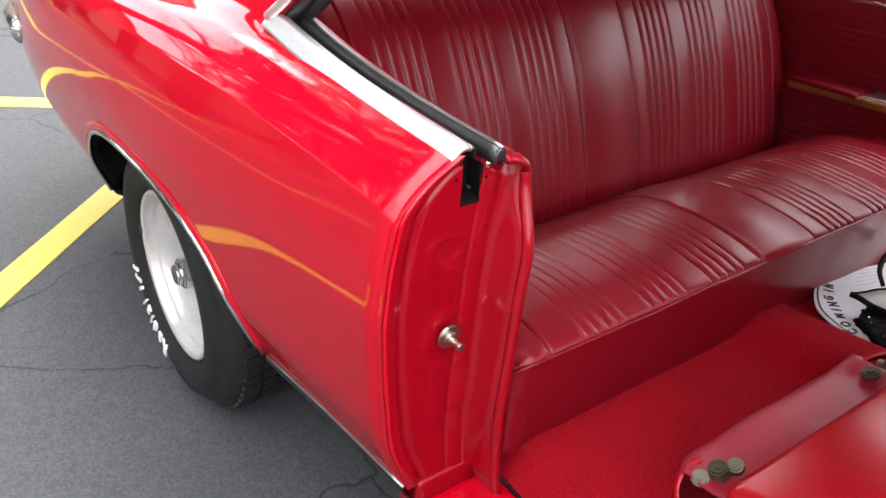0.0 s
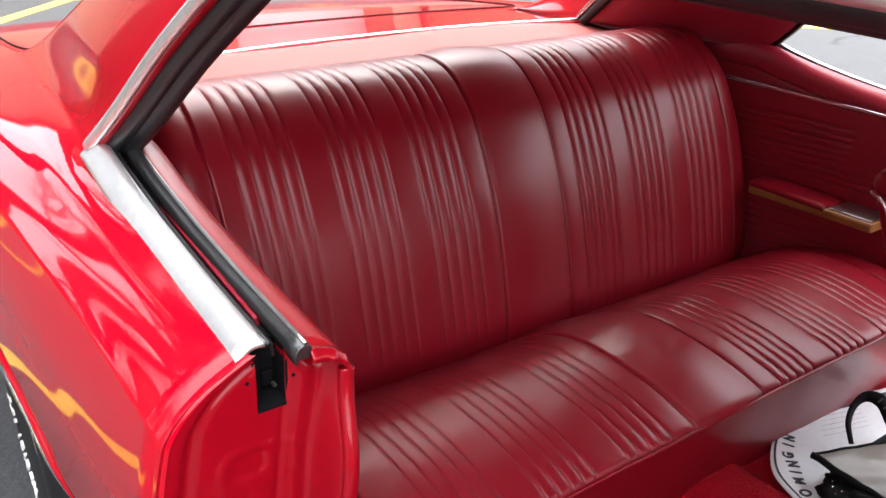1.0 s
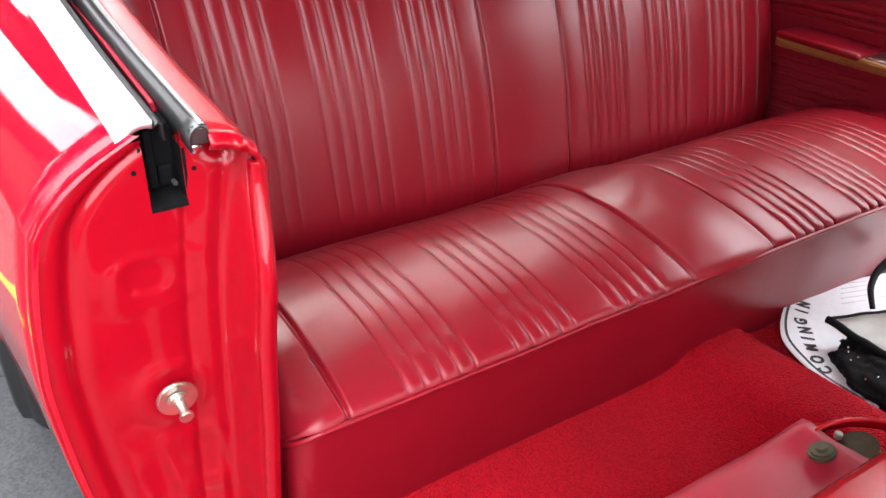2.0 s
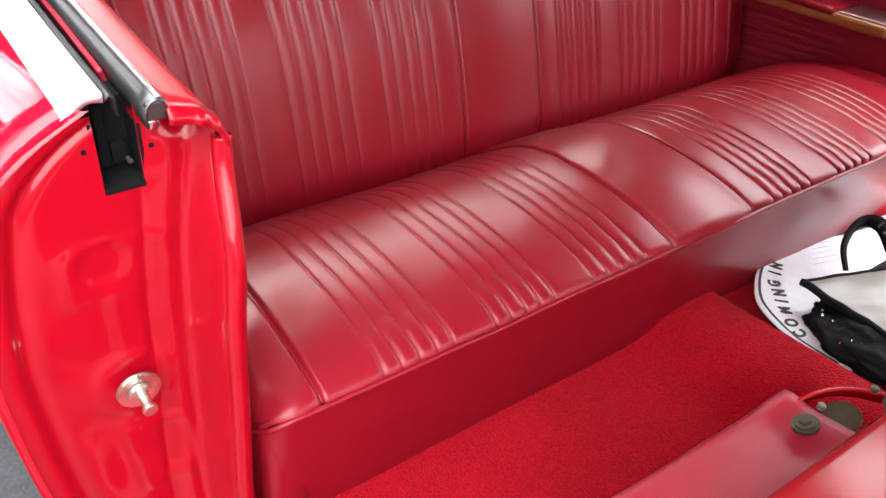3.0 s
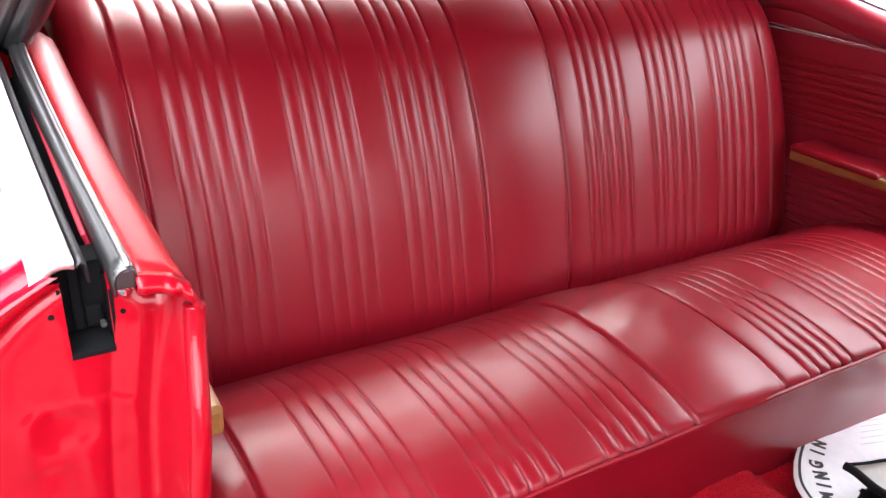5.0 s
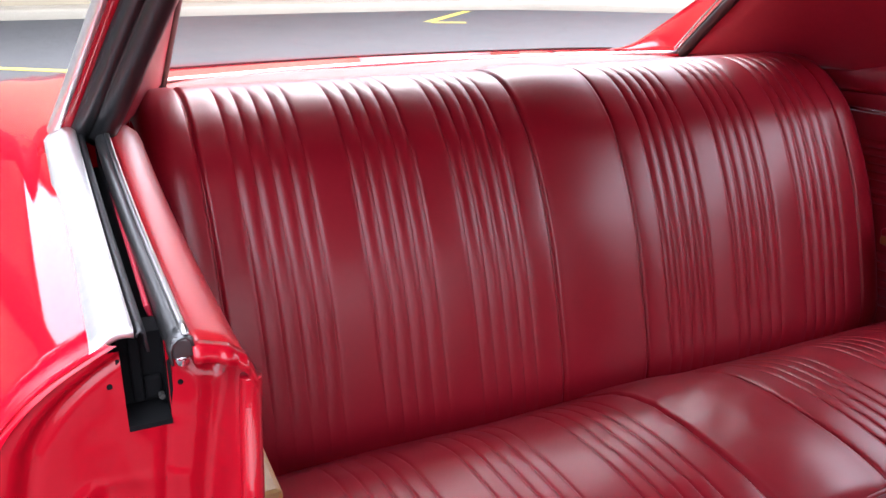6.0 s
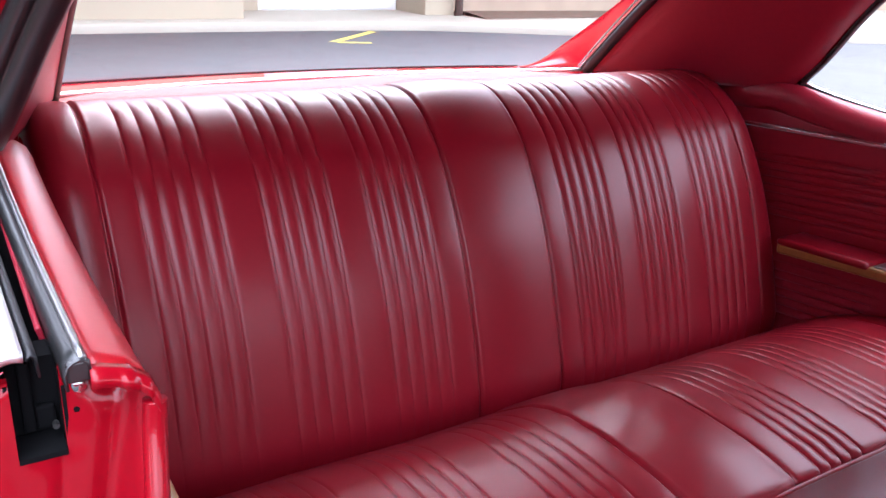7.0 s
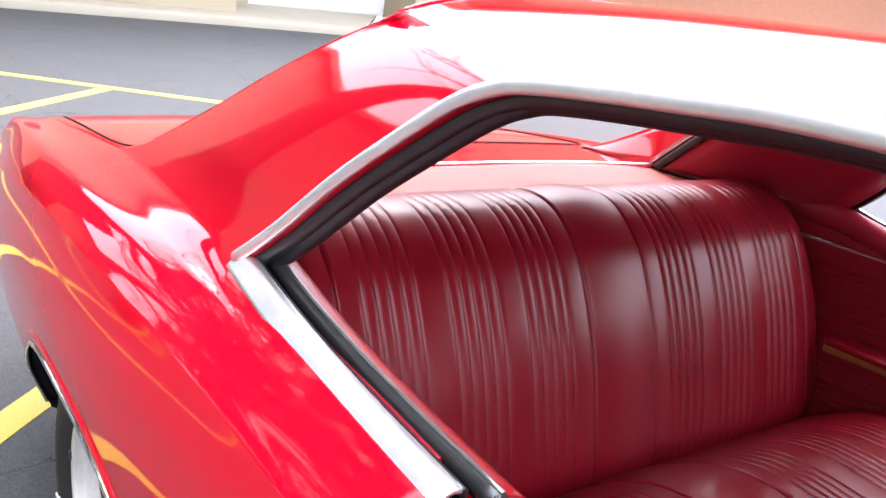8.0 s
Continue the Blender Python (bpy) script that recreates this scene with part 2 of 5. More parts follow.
# ---- building helpers ----
def smooth_curve(pts, n):
    """Catmull-Rom through points, n samples, even in arc length."""
    p = np.array(pts, float)
    p = np.vstack([2 * p[0] - p[1], p, 2 * p[-1] - p[-2]])
    out = []
    for i in range(1, len(p) - 2):
        for u in np.linspace(0, 1, 24, endpoint=False):
            a, b, c, d = p[i - 1], p[i], p[i + 1], p[i + 2]
            out.append(0.5 * (2 * b + (c - a) * u + (2 * a - 5 * b + 4 * c - d) * u * u + (3 * b - a - 3 * c + d) * u ** 3))
    out.append(p[-2])
    return resample(np.array(out), n)


def resample(q, n):
    d = np.concatenate([[0], np.cumsum(np.linalg.norm(np.diff(q, axis=0), axis=1))])
    s = np.linspace(0, d[-1], n)
    return np.stack([np.interp(s, d, q[:, k]) for k in range(q.shape[1])], axis=1)


def ease(xs, ys):
    """A smooth function through a few pairs (xs ascending)."""
    c = smooth_curve(list(zip(xs, ys)), 300)
    return lambda v: np.interp(v, c[:, 0], c[:, 1])


def grid_data(name, P, flip=False, close_u=False, close_v=False, smooth=True):
    P = np.asarray(P, float)
    n, m = P.shape[:2]
    idx = np.arange(n * m).reshape(n, m)
    if close_u:
        idx = np.vstack([idx, idx[:1]])
    if close_v:
        idx = np.hstack([idx, idx[:, :1]])
    f = np.stack([idx[:-1, :-1], idx[1:, :-1], idx[1:, 1:], idx[:-1, 1:]], axis=-1).reshape(-1, 4)
    if flip:
        f = f[:, ::-1]
    me = bpy.data.meshes.new(name)
    me.from_pydata(P.reshape(-1, 3).tolist(), [], f.tolist())
    me.polygons.foreach_set("use_smooth", [smooth] * len(me.polygons))
    me.update()
    return me


def place(name, me, mat, parent, label=""):
    ob = new(name, me)
    if mat is not None and not me.materials:
        me.materials.append(mat)
    if parent is not None:
        ob.parent = parent
        if parent.type == "EMPTY" and parent.parent is None:
            ob.matrix_parent_inverse = Matrix.Translation(-parent.location)
    if label:
        ob["label"] = label
    return ob


def grid_part(name, P, mat, parent, label="", flip=False, thick=0.0, **kw):
    ob = place(name, grid_data(name, P, flip, **kw), mat, parent, label)
    if thick:
        so = ob.modifiers.new("shell", "SOLIDIFY")
        so.thickness, so.offset = thick, -1
    return ob


def part(name, bm, mat, parent, label="", smooth=False):
    me = bpy.data.meshes.new(name)
    bm.to_mesh(me)
    bm.free()
    if smooth:
        me.polygons.foreach_set("use_smooth", [True] * len(me.polygons))
    return place(name, me, mat, parent, label)


def thing(name, at, label, category, group="", kind=""):
    ob = new(name)
    ob.empty_display_size = 0.1
    ob.location = at
    return tagged(ob, label, category, group, kind)


def mirrored(P):
    Q = np.array(P, float)
    Q[..., 1] *= -1
    return Q


def tube_points(path, r, k=10, squash=1.0, up=(0, 0, 1)):
    """Rings round a path; r may be one number or one per point."""
    p = np.array(path, float)
    t = np.gradient(p, axis=0)
    t /= np.linalg.norm(t, axis=1)[:, None]
    a = np.cross(t, np.array(up, float))
    a /= np.linalg.norm(a, axis=1)[:, None] + 1e-9
    b = np.cross(a, t)
    r = np.broadcast_to(np.array(r, float), (len(p),))
    ang = np.linspace(0, 2 * np.pi, k, endpoint=False)
    return p[:, None] + r[:, None, None] * (np.cos(ang)[None, :, None] * a[:, None] + squash * np.sin(ang)[None, :, None] * b[:, None])


def tube(name, path, r, mat, parent, label="", k=10, squash=1.0, up=(0, 0, 1)):
    P = tube_points(path, r, k, squash, up)
    c0, c1 = P[:1].mean(axis=1, keepdims=True) + 0 * P[:1], P[-1:].mean(axis=1, keepdims=True) + 0 * P[:1]
    return grid_part(name, np.concatenate([c0, P, c1]), mat, parent, label, close_v=True)


def box_bm(lo, hi, bevel=0.0, seg=2, bm=None, m=None):
    own = bmesh.new()
    bmesh.ops.create_cube(own, size=1)
    lo, hi = Vector(lo), Vector(hi)
    for v in own.verts:
        v.co = Vector([lo[i] + (v.co[i] + 0.5) * (hi[i] - lo[i]) for i in range(3)])
    if bevel:
        bmesh.ops.bevel(own, geom=own.edges[:], offset=bevel, segments=seg, affect="EDGES", profile=0.5)
    if m is not None:
        own.transform(m)
    if bm is None:
        return own
    me = bpy.data.meshes.new("tmp")
    own.to_mesh(me)
    own.free()
    bm.from_mesh(me)
    bpy.data.meshes.remove(me)
    return bm


def cyl_bm(m, r, depth, seg=20, r2=None, bevel=0.0):
    bm = bmesh.new()
    bmesh.ops.create_cone(bm, cap_ends=True, segments=seg, radius1=r, radius2=r if r2 is None else r2, depth=depth)
    if bevel:
        bmesh.ops.bevel(bm, geom=[e for e in bm.edges if len(e.link_faces) == 2 and any(len(f.verts) > 4 for f in e.link_faces)], offset=bevel, segments=2, affect="EDGES")
    bm.transform(m)
    return bm


def lathe(name, prof, centre, mat, parent, label="", n=64):
    """Profile of (radius, offset along y) turned round the y axis at centre."""
    pr = np.array(prof, float)
    ang = np.linspace(0, 2 * np.pi, n, endpoint=False)
    P = np.stack([centre[0] + pr[None, :, 0] * np.cos(ang)[:, None], centre[1] + np.repeat(pr[None, :, 1], n, 0), centre[2] + pr[None, :, 0] * np.sin(ang)[:, None]], axis=-1)
    return grid_part(name, P, mat, parent, label, close_u=True)


def letter_data(ch, size, depth, bold=0.025):
    cu = bpy.data.curves.new("letter", "FONT")
    cu.body, cu.size, cu.extrude, cu.align_x, cu.align_y = ch, size, depth, "CENTER", "CENTER"
    cu.offset = size * bold
    ob = bpy.data.objects.new("letter", cu)
    scene.collection.objects.link(ob)
    bpy.context.view_layer.update()
    me = bpy.data.meshes.new_from_object(ob.evaluated_get(bpy.context.evaluated_depsgraph_get()))
    bpy.data.objects.remove(ob)
    return me


# ---- ground, markings, far side of the lot ----
def ground_sheet():
    xs = np.concatenate([[-900, -200, -60], np.linspace(-25, 15, 41), [60, 200, 900]])
    P = np.array([[(x, y, 0.0) for y in xs] for x in xs])
    ob = grid_part("ground", P, ASPHALT, None, flip=True, smooth=False)
    # longest way down: a shallow slab under the sheet
    tagged(ob, "grey weathered asphalt parking lot", "ground", kind="structure")


ground_sheet()


def stripe(a, b, width, name="parking_line"):
    a, b = Vector((*a, 0)), Vector((*b, 0))
    d = (b - a).normalized()
    s = Vector((-d.y, d.x, 0)) * width / 2
    n = max(4, int((b - a).length / 0.12))
    P = []
    for i in range(n + 1):
        c = a.lerp(b, i / n)
        w1, w2 = 1 + 0.05 * noise.noise(c * 5), 1 + 0.05 * noise.noise(c * 5 + Vector((9, 3, 1)))
        P.append([(*(c + s * w1)[:2], 0.0), (*(c + s * w1)[:2], 0.004), (*(c - s * w2)[:2], 0.004), (*(c - s * w2)[:2], 0.0)])
    ob = grid_part(name, P, YELLOW, None, flip=False, smooth=False)
    return tagged(ob, "worn yellow painted line on the asphalt", "parking line", group="parking lot lines", kind="structure")


HEAD0, HEAD_D, STALL_D = Vector((-6.18, 0.37)), Vector((0.5, 0.866)), Vector((0.70, -0.71))
stripe(HEAD0 - HEAD_D * 4.6, HEAD0 + HEAD_D * 9.5, 0.10)
for k in (-1, 0, 1, 2):
    p0 = HEAD0 + HEAD_D * (2.375 * k)
    stripe(p0 + STALL_D * 0.06, p0 + STALL_D * 6.6, 0.10)
stripe((-2.50, -0.26), (-6.4, -6.75), 0.10)
stripe((-10.15, 4.68), (-9.09, 3.60), 0.11)
stripe((-9.06, 3.64), (-8.93, 4.05), 0.11)


def kerb_run():
    xs = ease([-20, -6, 0.5, 2.7, 5.1, 6.3, 9, 20], [-10.6, -10.5, -10.40, -10.40, -10.25, -9.85, -8.6, -4.2])
    ys = np.linspace(-20, 20, 120)
    sec = [(0.0, 0.0), (0.0, 0.085), (-0.02, 0.11), (-0.14, 0.115)]
    P = [[(float(xs(y)) + a, y, b) for a, b in sec] for y in ys]
    tagged(grid_part("kerb", P, CONCRETE, None, flip=True), "pale concrete kerb along the lot", "kerb", kind="structure")
    P = [[(float(xs(y)) - 0.14, y, 0.112), (float(xs(y)) - 0.9, y, 0.118), (float(xs(y)) - 9.0, y, 0.13)] for y in ys]
    tagged(grid_part("pavement", P, CONCRETE, None, flip=True, smooth=False), "pale concrete pavement and driveway behind the kerb", "pavement", kind="structure")


kerb_run()


def building():
    b = thing("building", (-14, 2, 0.1), "cream stucco building with a white garage door", "building")
    part("wall", box_bm((-13.0, -14, 0.1), (-10.95, 3.1, 3.4), 0.02), STUCCO, b)
    part("wall", box_bm((-13.0, 3.1, 0.1), (-12.2, 3.75, 3.4), 0.02), STUCCO, b)
    part("wall", box_bm((-13.0, 6.2, 0.1), (-11.3, 6.75, 3.4), 0.02), STUCCO, b)
    part("wall", box_bm((-13.0, 3.75, 2.4), (-12.2, 6.2, 3.4), 0.01), STUCCO, b)
    door = part("garage_door", box_bm((-12.35, 3.75, 0.11), (-12.28, 6.2, 2.4), 0.005), DOORPAINT, b, "white sectional garage door")
    for k in range(5):
        part("panel", box_bm((-12.275, 3.8, 0.14 + 0.45 * k), (-12.255, 6.15, 0.55 + 0.45 * k), 0.01), DOORPAINT, door)
    part("wall", box_bm((-13.0, 6.75, 0.1), (-12.0, 24, 3.4), 0.02), BRICK, b, "red-brown brick wall")
    part("base_course", box_bm((-12.0, 6.8, 0.1), (-11.9, 24, 0.75), 0.02), STONE, b, "tan stone base course")
    part("roof", box_bm((-13.5, -14.3, 3.4), (-10.6, 24.3, 3.6), 0.03), CONCRETE, b)


building()


def planting_bed():
    rng = np.random.default_rng(4)
    xs, ys = np.linspace(-11.85, -10.6, 30), np.linspace(6.9, 15, 120)
    P = [[(x, y, 0.12 + 0.05 * math.sin(math.pi * (x + 11.85) / 1.25) + 0.012 * rng.random()) for y in ys] for x in xs]
    tagged(grid_part("planting_bed", P, MULCH, None, smooth=False), "brown mulch bed in front of the wall", "planting bed", kind="structure")


planting_bed()


def bare_tree(at, height, seed, label, limbs=9, spread=0.9):
    rng = np.random.default_rng(seed)
    t = thing("tree", at, label, "tree")
    base = np.array(at, float)
    n = 10
    trunk = [base + np.array([0.04 * math.sin(i * 1.3) * height / 3, 0.03 * math.cos(i * 1.1) * height / 3, height * i / (n - 1)]) for i in range(n)]
    tube("trunk", trunk, np.linspace(0.045 * height / 1.6, 0.012 * height / 1.6, n), BARK, t, k=9, up=(1, 0, 0))
    verts, faces = [], []

    def add(path, r0, r1):
        P = tube_points(path, np.linspace(r0, r1, len(path)), 5, up=(0.3, 0.9, 0.2))
        o = len(verts)
        n2, m2 = P.shape[:2]
        verts.extend(P.reshape(-1, 3).tolist())
        for i in range(n2 - 1):
            for j in range(m2):
                faces.append((o + i * m2 + j, o + (i + 1) * m2 + j, o + (i + 1) * m2 + (j + 1) % m2, o + i * m2 + (j + 1) % m2))

    def grow(p, d, length, r, level):
        path, q = [np.array(p)], np.array(p, float)
        for i in range(5):
            d = d + rng.normal(0, 0.16, 3)
            d /= np.linalg.norm(d)
            q = q + d * length / 5
            path.append(q.copy())
        add(path, r, r * 0.45)
        if level:
            for i in range(2, 6):
                for k in range(2):
                    e = d + rng.normal(0, 0.55, 3) + np.array([0, 0, 0.15])
                    grow(path[i], e / np.linalg.norm(e), length * 0.58, r * 0.45, level - 1)

    for i in range(limbs):
        a = rng.random() * 6.28
        h = 3 + int(rng.random() * 7)
        d = np.array([math.cos(a) * spread, math.sin(a) * spread, 0.75])
        grow(trunk[min(h, 9)], d / np.linalg.norm(d), height * 0.42, 0.015 * height / 1.6, 2)
    me = bpy.data.meshes.new("branches")
    me.from_pydata([tuple(v) for v in verts], [], faces)
    place("branches", me, BARK, t)
    return t


bare_tree((-11.2, 6.75, 0.1), 2.6, 3, "dark bare small tree beside the garage door")

masters = [bare_tree((x, y, 0.0), h, sd, "tall bare tree at the edge of the lot", limbs=16, spread=0.75) for x, y, h, sd in ((-9.0, -15.0, 7.5, 11), (-4.0, -17.0, 8.0, 12), (2.5, -16.0, 7.5, 13))]
for t in masters:
    t["group"] = "bare trees along the lot"
rng = np.random.default_rng(6)
for k in range(7):
    copy_thing(masters[k % 3], pose(-17 + 4.2 * k + rng.random(), -19 - 3.0 * (k % 2) - 1.5 * rng.random(), 0, 0, 0, 360 * rng.random()))

for k, (x, y, big) in enumerate(((-8.6, -5.0, 1.6), (-9.8, -8.2, 1.5), (-6.6, -8.4, 1.5), (-9.4, -12.5, 1.2), (-3.4, -10.5, 1.4), (-7.8, -14.0, 1.3), (-7.4, -2.2, 1.5), (-9.6, -3.2, 1.7), (-5.6, -4.6, 1.3))):
    copy_thing(masters[k % 3], pose(x, y, 0, 0, 0, 75 * k + 20) @ Matrix.Scale(big, 4))



def woods():
    """Bare woods beyond the trees along the lot: trunks, limbs, twigs and low brush in one mesh."""
    rng = np.random.default_rng(21)
    verts, faces = [], []

    def stick(p, q, r0, r1):
        p, q = np.array(p, float), np.array(q, float)
        d = (q - p) / (np.linalg.norm(q - p) + 1e-9)
        a = np.cross(d, (0.31, 0.2, 0.93) if abs(d[2]) < 0.9 else (1.0, 0.0, 0.0))
        a /= np.linalg.norm(a)
        b = np.cross(d, a)
        o = len(verts)
        for c, r in ((p, r0), (q, r1)):
            for k in range(3):
                w = 2 * math.pi * k / 3
                verts.append(tuple(c + r * (math.cos(w) * a + math.sin(w) * b)))
        for k in range(3):
            faces.append((o + k, o + (k + 1) % 3, o + 3 + (k + 1) % 3, o + 3 + k))

    for x in np.arange(-34, 26, 1.15):
        bx, by = x + rng.normal(0, 0.5), -22 - 7 * rng.random()
        h = 8.5 + 4.5 * rng.random()
        lean = rng.normal(0, 0.05, 2)
        at = lambda u: np.array([bx + lean[0] * h * u, by + lean[1] * h * u, h * u])
        stick(at(0), at(1), 0.17, 0.03)
        for k in range(26):
            u = 0.25 + 0.75 * rng.random()
            w = rng.random() * 6.28
            d = np.array([math.cos(w), math.sin(w), 0.5 + 0.5 * rng.random()]) * (1.1 - 0.6 * u) * 2.6
            e = at(u) + d
            stick(at(u), e, 0.05, 0.02)
            for j in range(9):
                f = at(u) + d * (0.25 + 0.75 * rng.random())
                stick(f, f + rng.normal(0, 0.55, 3) + np.array([0, 0, 0.3]), 0.018, 0.008)
        for k in range(55):
            p = np.array([bx + rng.normal(0, 1.0), by + 2.5 + rng.normal(0, 0.8), 0])
            stick(p, p + np.array([rng.normal(0, 0.5), rng.normal(0, 0.5), 1.2 + 1.6 * rng.random()]), 0.03, 0.01)
    me = bpy.data.meshes.new("woods")
    me.from_pydata(verts, [], faces)
    tagged(place("woods", me, BARK, None), "dense bare woods beyond the lot", "woods", kind="stuff")


woods()

# ---- the car ----
CAR = thing("car", (-0.5, 0, 0), "glossy red two-door hardtop coupe with one door opening clear", "car")
HUB, ARCH_Z = (-0.830, -0.752, 0.316), 0.345
ARCH_X = -0.812

width_at = ease([-2.2, -1.7, -1.2, -0.78, -0.45, -0.2, 0.0], [0.865, 0.925, 0.935, 0.925, 0.892, 0.863, 0.845])
FOOT0, FOOT1 = (-0.507, 0.748, 0.963), (-1.33, 0.700, 0.884)
front_y = ease([-0.507, -0.25, 0.0, 0.05], [0.748, 0.742, 0.737, 0.736])
front_z = ease([-0.507, -0.40, -0.28, -0.15, 0.0, 0.05], [0.963, 0.946, 0.934, 0.928, 0.927, 0.927])
tail_y = ease([-2.2, -1.8, -1.33], [0.70, 0.72, 0.700])
tail_z = ease([-2.2, -1.75, -1.33], [0.745, 0.822, 0.884])


def belt(x):
    """The upper inner edge of the quarter at x: belt, then the sail's foot, then the deck edge."""
    if x >= FOOT0[0]:
        return float(front_y(x)), float(front_z(x))
    if x <= FOOT1[0]:
        return float(tail_y(x)), float(tail_z(x))
    b = (FOOT0[0] - x) / (FOOT0[0] - FOOT1[0])
    return FOOT0[1] + (FOOT1[1] - FOOT0[1]) * b, FOOT0[2] + (FOOT1[2] - FOOT0[2]) * b


belt_y = lambda x: belt(x)[0]
belt_z = lambda x: belt(x)[1]
crease_y = ease([-2.2, -1.75, -1.3, -0.8, -0.6, -0.4, -0.2, 0.0], [0.80, 0.835, 0.858, 0.838, 0.798, 0.778, 0.772, 0.77])
crease_z = ease([-2.2, -1.75, -1.3, -0.8, -0.6, -0.4, -0.2, 0.0], [0.735, 0.815, 0.882, 0.922, 0.929, 0.926, 0.918, 0.912])
LOW = 0.375


low_drop = ease([-2.2, -1.65, -1.17, -0.85, -0.55, -0.28, -0.05, 0.0], [0.020, 0.024, 0.031, 0.034, 0.034, 0.031, 0.021, 0.020])
low_z = ease([-2.2, -1.65, -1.17, -0.85, -0.55, -0.28, -0.12, 0.0], [0.650, 0.748, 0.838, 0.873, 0.877, 0.874, 0.866, 0.853])
N_UP, N_LOW = 100, 160


def raw_section(x):
    """Right-hand body section at x, as (y, z): from the belt over the upper crease to the lower one, then down to the rocker."""
    w, yc, zc = (float(f(x)) for f in (width_at, crease_y, crease_z))
    by, bz = belt(x)
    cy, cz = w - float(low_drop(x)), float(low_z(x))
    creased = [(by, bz), ((by + yc) / 2 - 0.004, (bz + zc) / 2 - 0.005), (yc - 0.010, zc + 0.0015), (yc, zc - 0.0005), (yc + 0.009, zc - 0.008), ((yc + 0.009 + cy) / 2 + 0.003, (zc - 0.008 + cz) / 2 + 0.003), (cy, cz)]
    e = cy - by
    plain = [(by, bz), (by + 0.22 * e, bz - 0.010), (by + 0.42 * e, bz - 0.020), (by + 0.55 * e, bz - 0.028), (by + 0.70 * e, bz - 0.039), (by + 0.86 * e, bz - 0.054), (cy, cz)]
    u = min(1.0, max(0.0, (x + 0.60) / 0.45))
    u = u * u * (3 - 2 * u)
    upper = [(p[0] * (1 - u) + q[0] * u, p[1] * (1 - u) + q[1] * u) for p, q in zip(creased, plain)]
    h = w - cy
    zm = min(0.70, cz - 0.15)
    g = zm - LOW
    side = [(cy, cz), (cy + 0.42 * h, cz - 0.040), (cy + 0.76 * h, cz - 0.085), (w - 0.003, zm + 0.045), (w, zm), (w - 0.0035, zm - 0.23 * g), (w - 0.009, zm - 0.43 * g), (w - 0.020, zm - 0.69 * g), (w - 0.055, LOW)]
    return np.vstack([smooth_curve(upper, N_UP), smooth_curve(side, N_LOW)])


FADE = np.concatenate([np.clip(np.linspace(0, 1, N_UP) / 0.3, 0, 1) ** 1.2, np.ones(N_LOW)])[:, None]


TAPS = [(d, math.exp(-(d / 0.13) ** 2 / 2)) for d in np.linspace(-0.32, 0.32, 17)]


@functools.lru_cache(None)
def knot_section(k):
    return raw_section(k * 0.02)


def beyond(x):
    """The raw section at x, carried on straight past the panel's ends."""
    if x > 0:
        return 2 * knot_section(0) - beyond(-x)
    k = max(-2.2, x) / 0.02
    k0 = math.floor(k)
    return knot_section(k0) * (k0 + 1 - k) + knot_section(min(0, k0 + 1)) * (k - k0)


def section(x):
    """The section with its lower part evened out along the car, its upper edge kept."""
    q = raw_section(x)
    m = sum(beyond(x + d) * w for d, w in TAPS) / sum(w for d, w in TAPS)
    return q * (1 - FADE) + m * FADE


def arch_z(x):
    u = abs(x - ARCH_X) / 0.372
    return max(LOW, ARCH_Z + 0.283 * (1 - u ** 2.5) ** (1 / 2.5)) if u < 1 else LOW


def thin_out(q, n):
    """n samples along q, close together at its start."""
    d = np.concatenate([[0], np.cumsum(np.linalg.norm(np.diff(q, axis=0), axis=1))])
    at = d[-1] * np.linspace(0, 1, n) ** 1.4
    return np.stack([np.interp(at, d, q[:, k]) for k in range(2)], axis=1)


def quarter_grid(x0, x1):
    a0, a1 = ARCH_X - 0.372, ARCH_X + 0.372
    cols = set(np.linspace(x0, x1, 60)) | {FOOT0[0], FOOT1[0]}
    cols |= set(ARCH_X + 0.372 * np.cos(np.linspace(0, np.pi, 60)))
    cols |= {a0 - 0.002, a1 + 0.002}
    P = []
    for x in sorted(c for c in cols if x0 <= c <= x1):
        q = section(x)
        low = arch_z(x)
        k = int(np.argmax(q[:, 1] <= low + 1e-6)) or len(q) - 1
        q = np.vstack([resample(q[:N_UP], 26), thin_out(q[N_UP:k + 1], 44)[1:]])
        P.append([(x, -y, z) for y, z in q])
    return np.array(P)


QP = quarter_grid(-2.15, -0.006)

# arch lip and wheel housing
ARCH = []
for a in np.linspace(0, np.pi, 60):
    x = ARCH_X + 0.372 * np.cos(a)
    z = arch_z(x)
    q = section(x)
    ARCH.append((x, -float(np.interp(-z, -q[:, 1], q[:, 0])), z))
ARCH = np.array(ARCH)
mid_arch = np.array([ARCH_X, 0.0, ARCH_Z])
flare = ARCH + (ARCH - mid_arch) * np.array([0.050, 0.0, 0.050]) + np.array([0, 0.004, 0])
tube("arch_flare", flare, 0.013, PAINT, CAR, "rolled red wheel arch lip", k=10, squash=0.7, up=(0, 1, 0))
tube("arch_moulding", ARCH + np.array([0, -0.002, 0]), 0.0055, CHROME, CAR, "thin bright wheel arch moulding", k=8, up=(0, 1, 0))
HOUSE = np.stack([ARCH + np.array([0, dy, dz]) for dy, dz in ((0.004, 0), (0.02, -0.004), (0.03, 0.03), (0.30, 0.06), (0.30, -0.25))], axis=1)
grid_part("wheel_housing", HOUSE, DARK, CAR, "black inner wheel housing", thick=0.003)

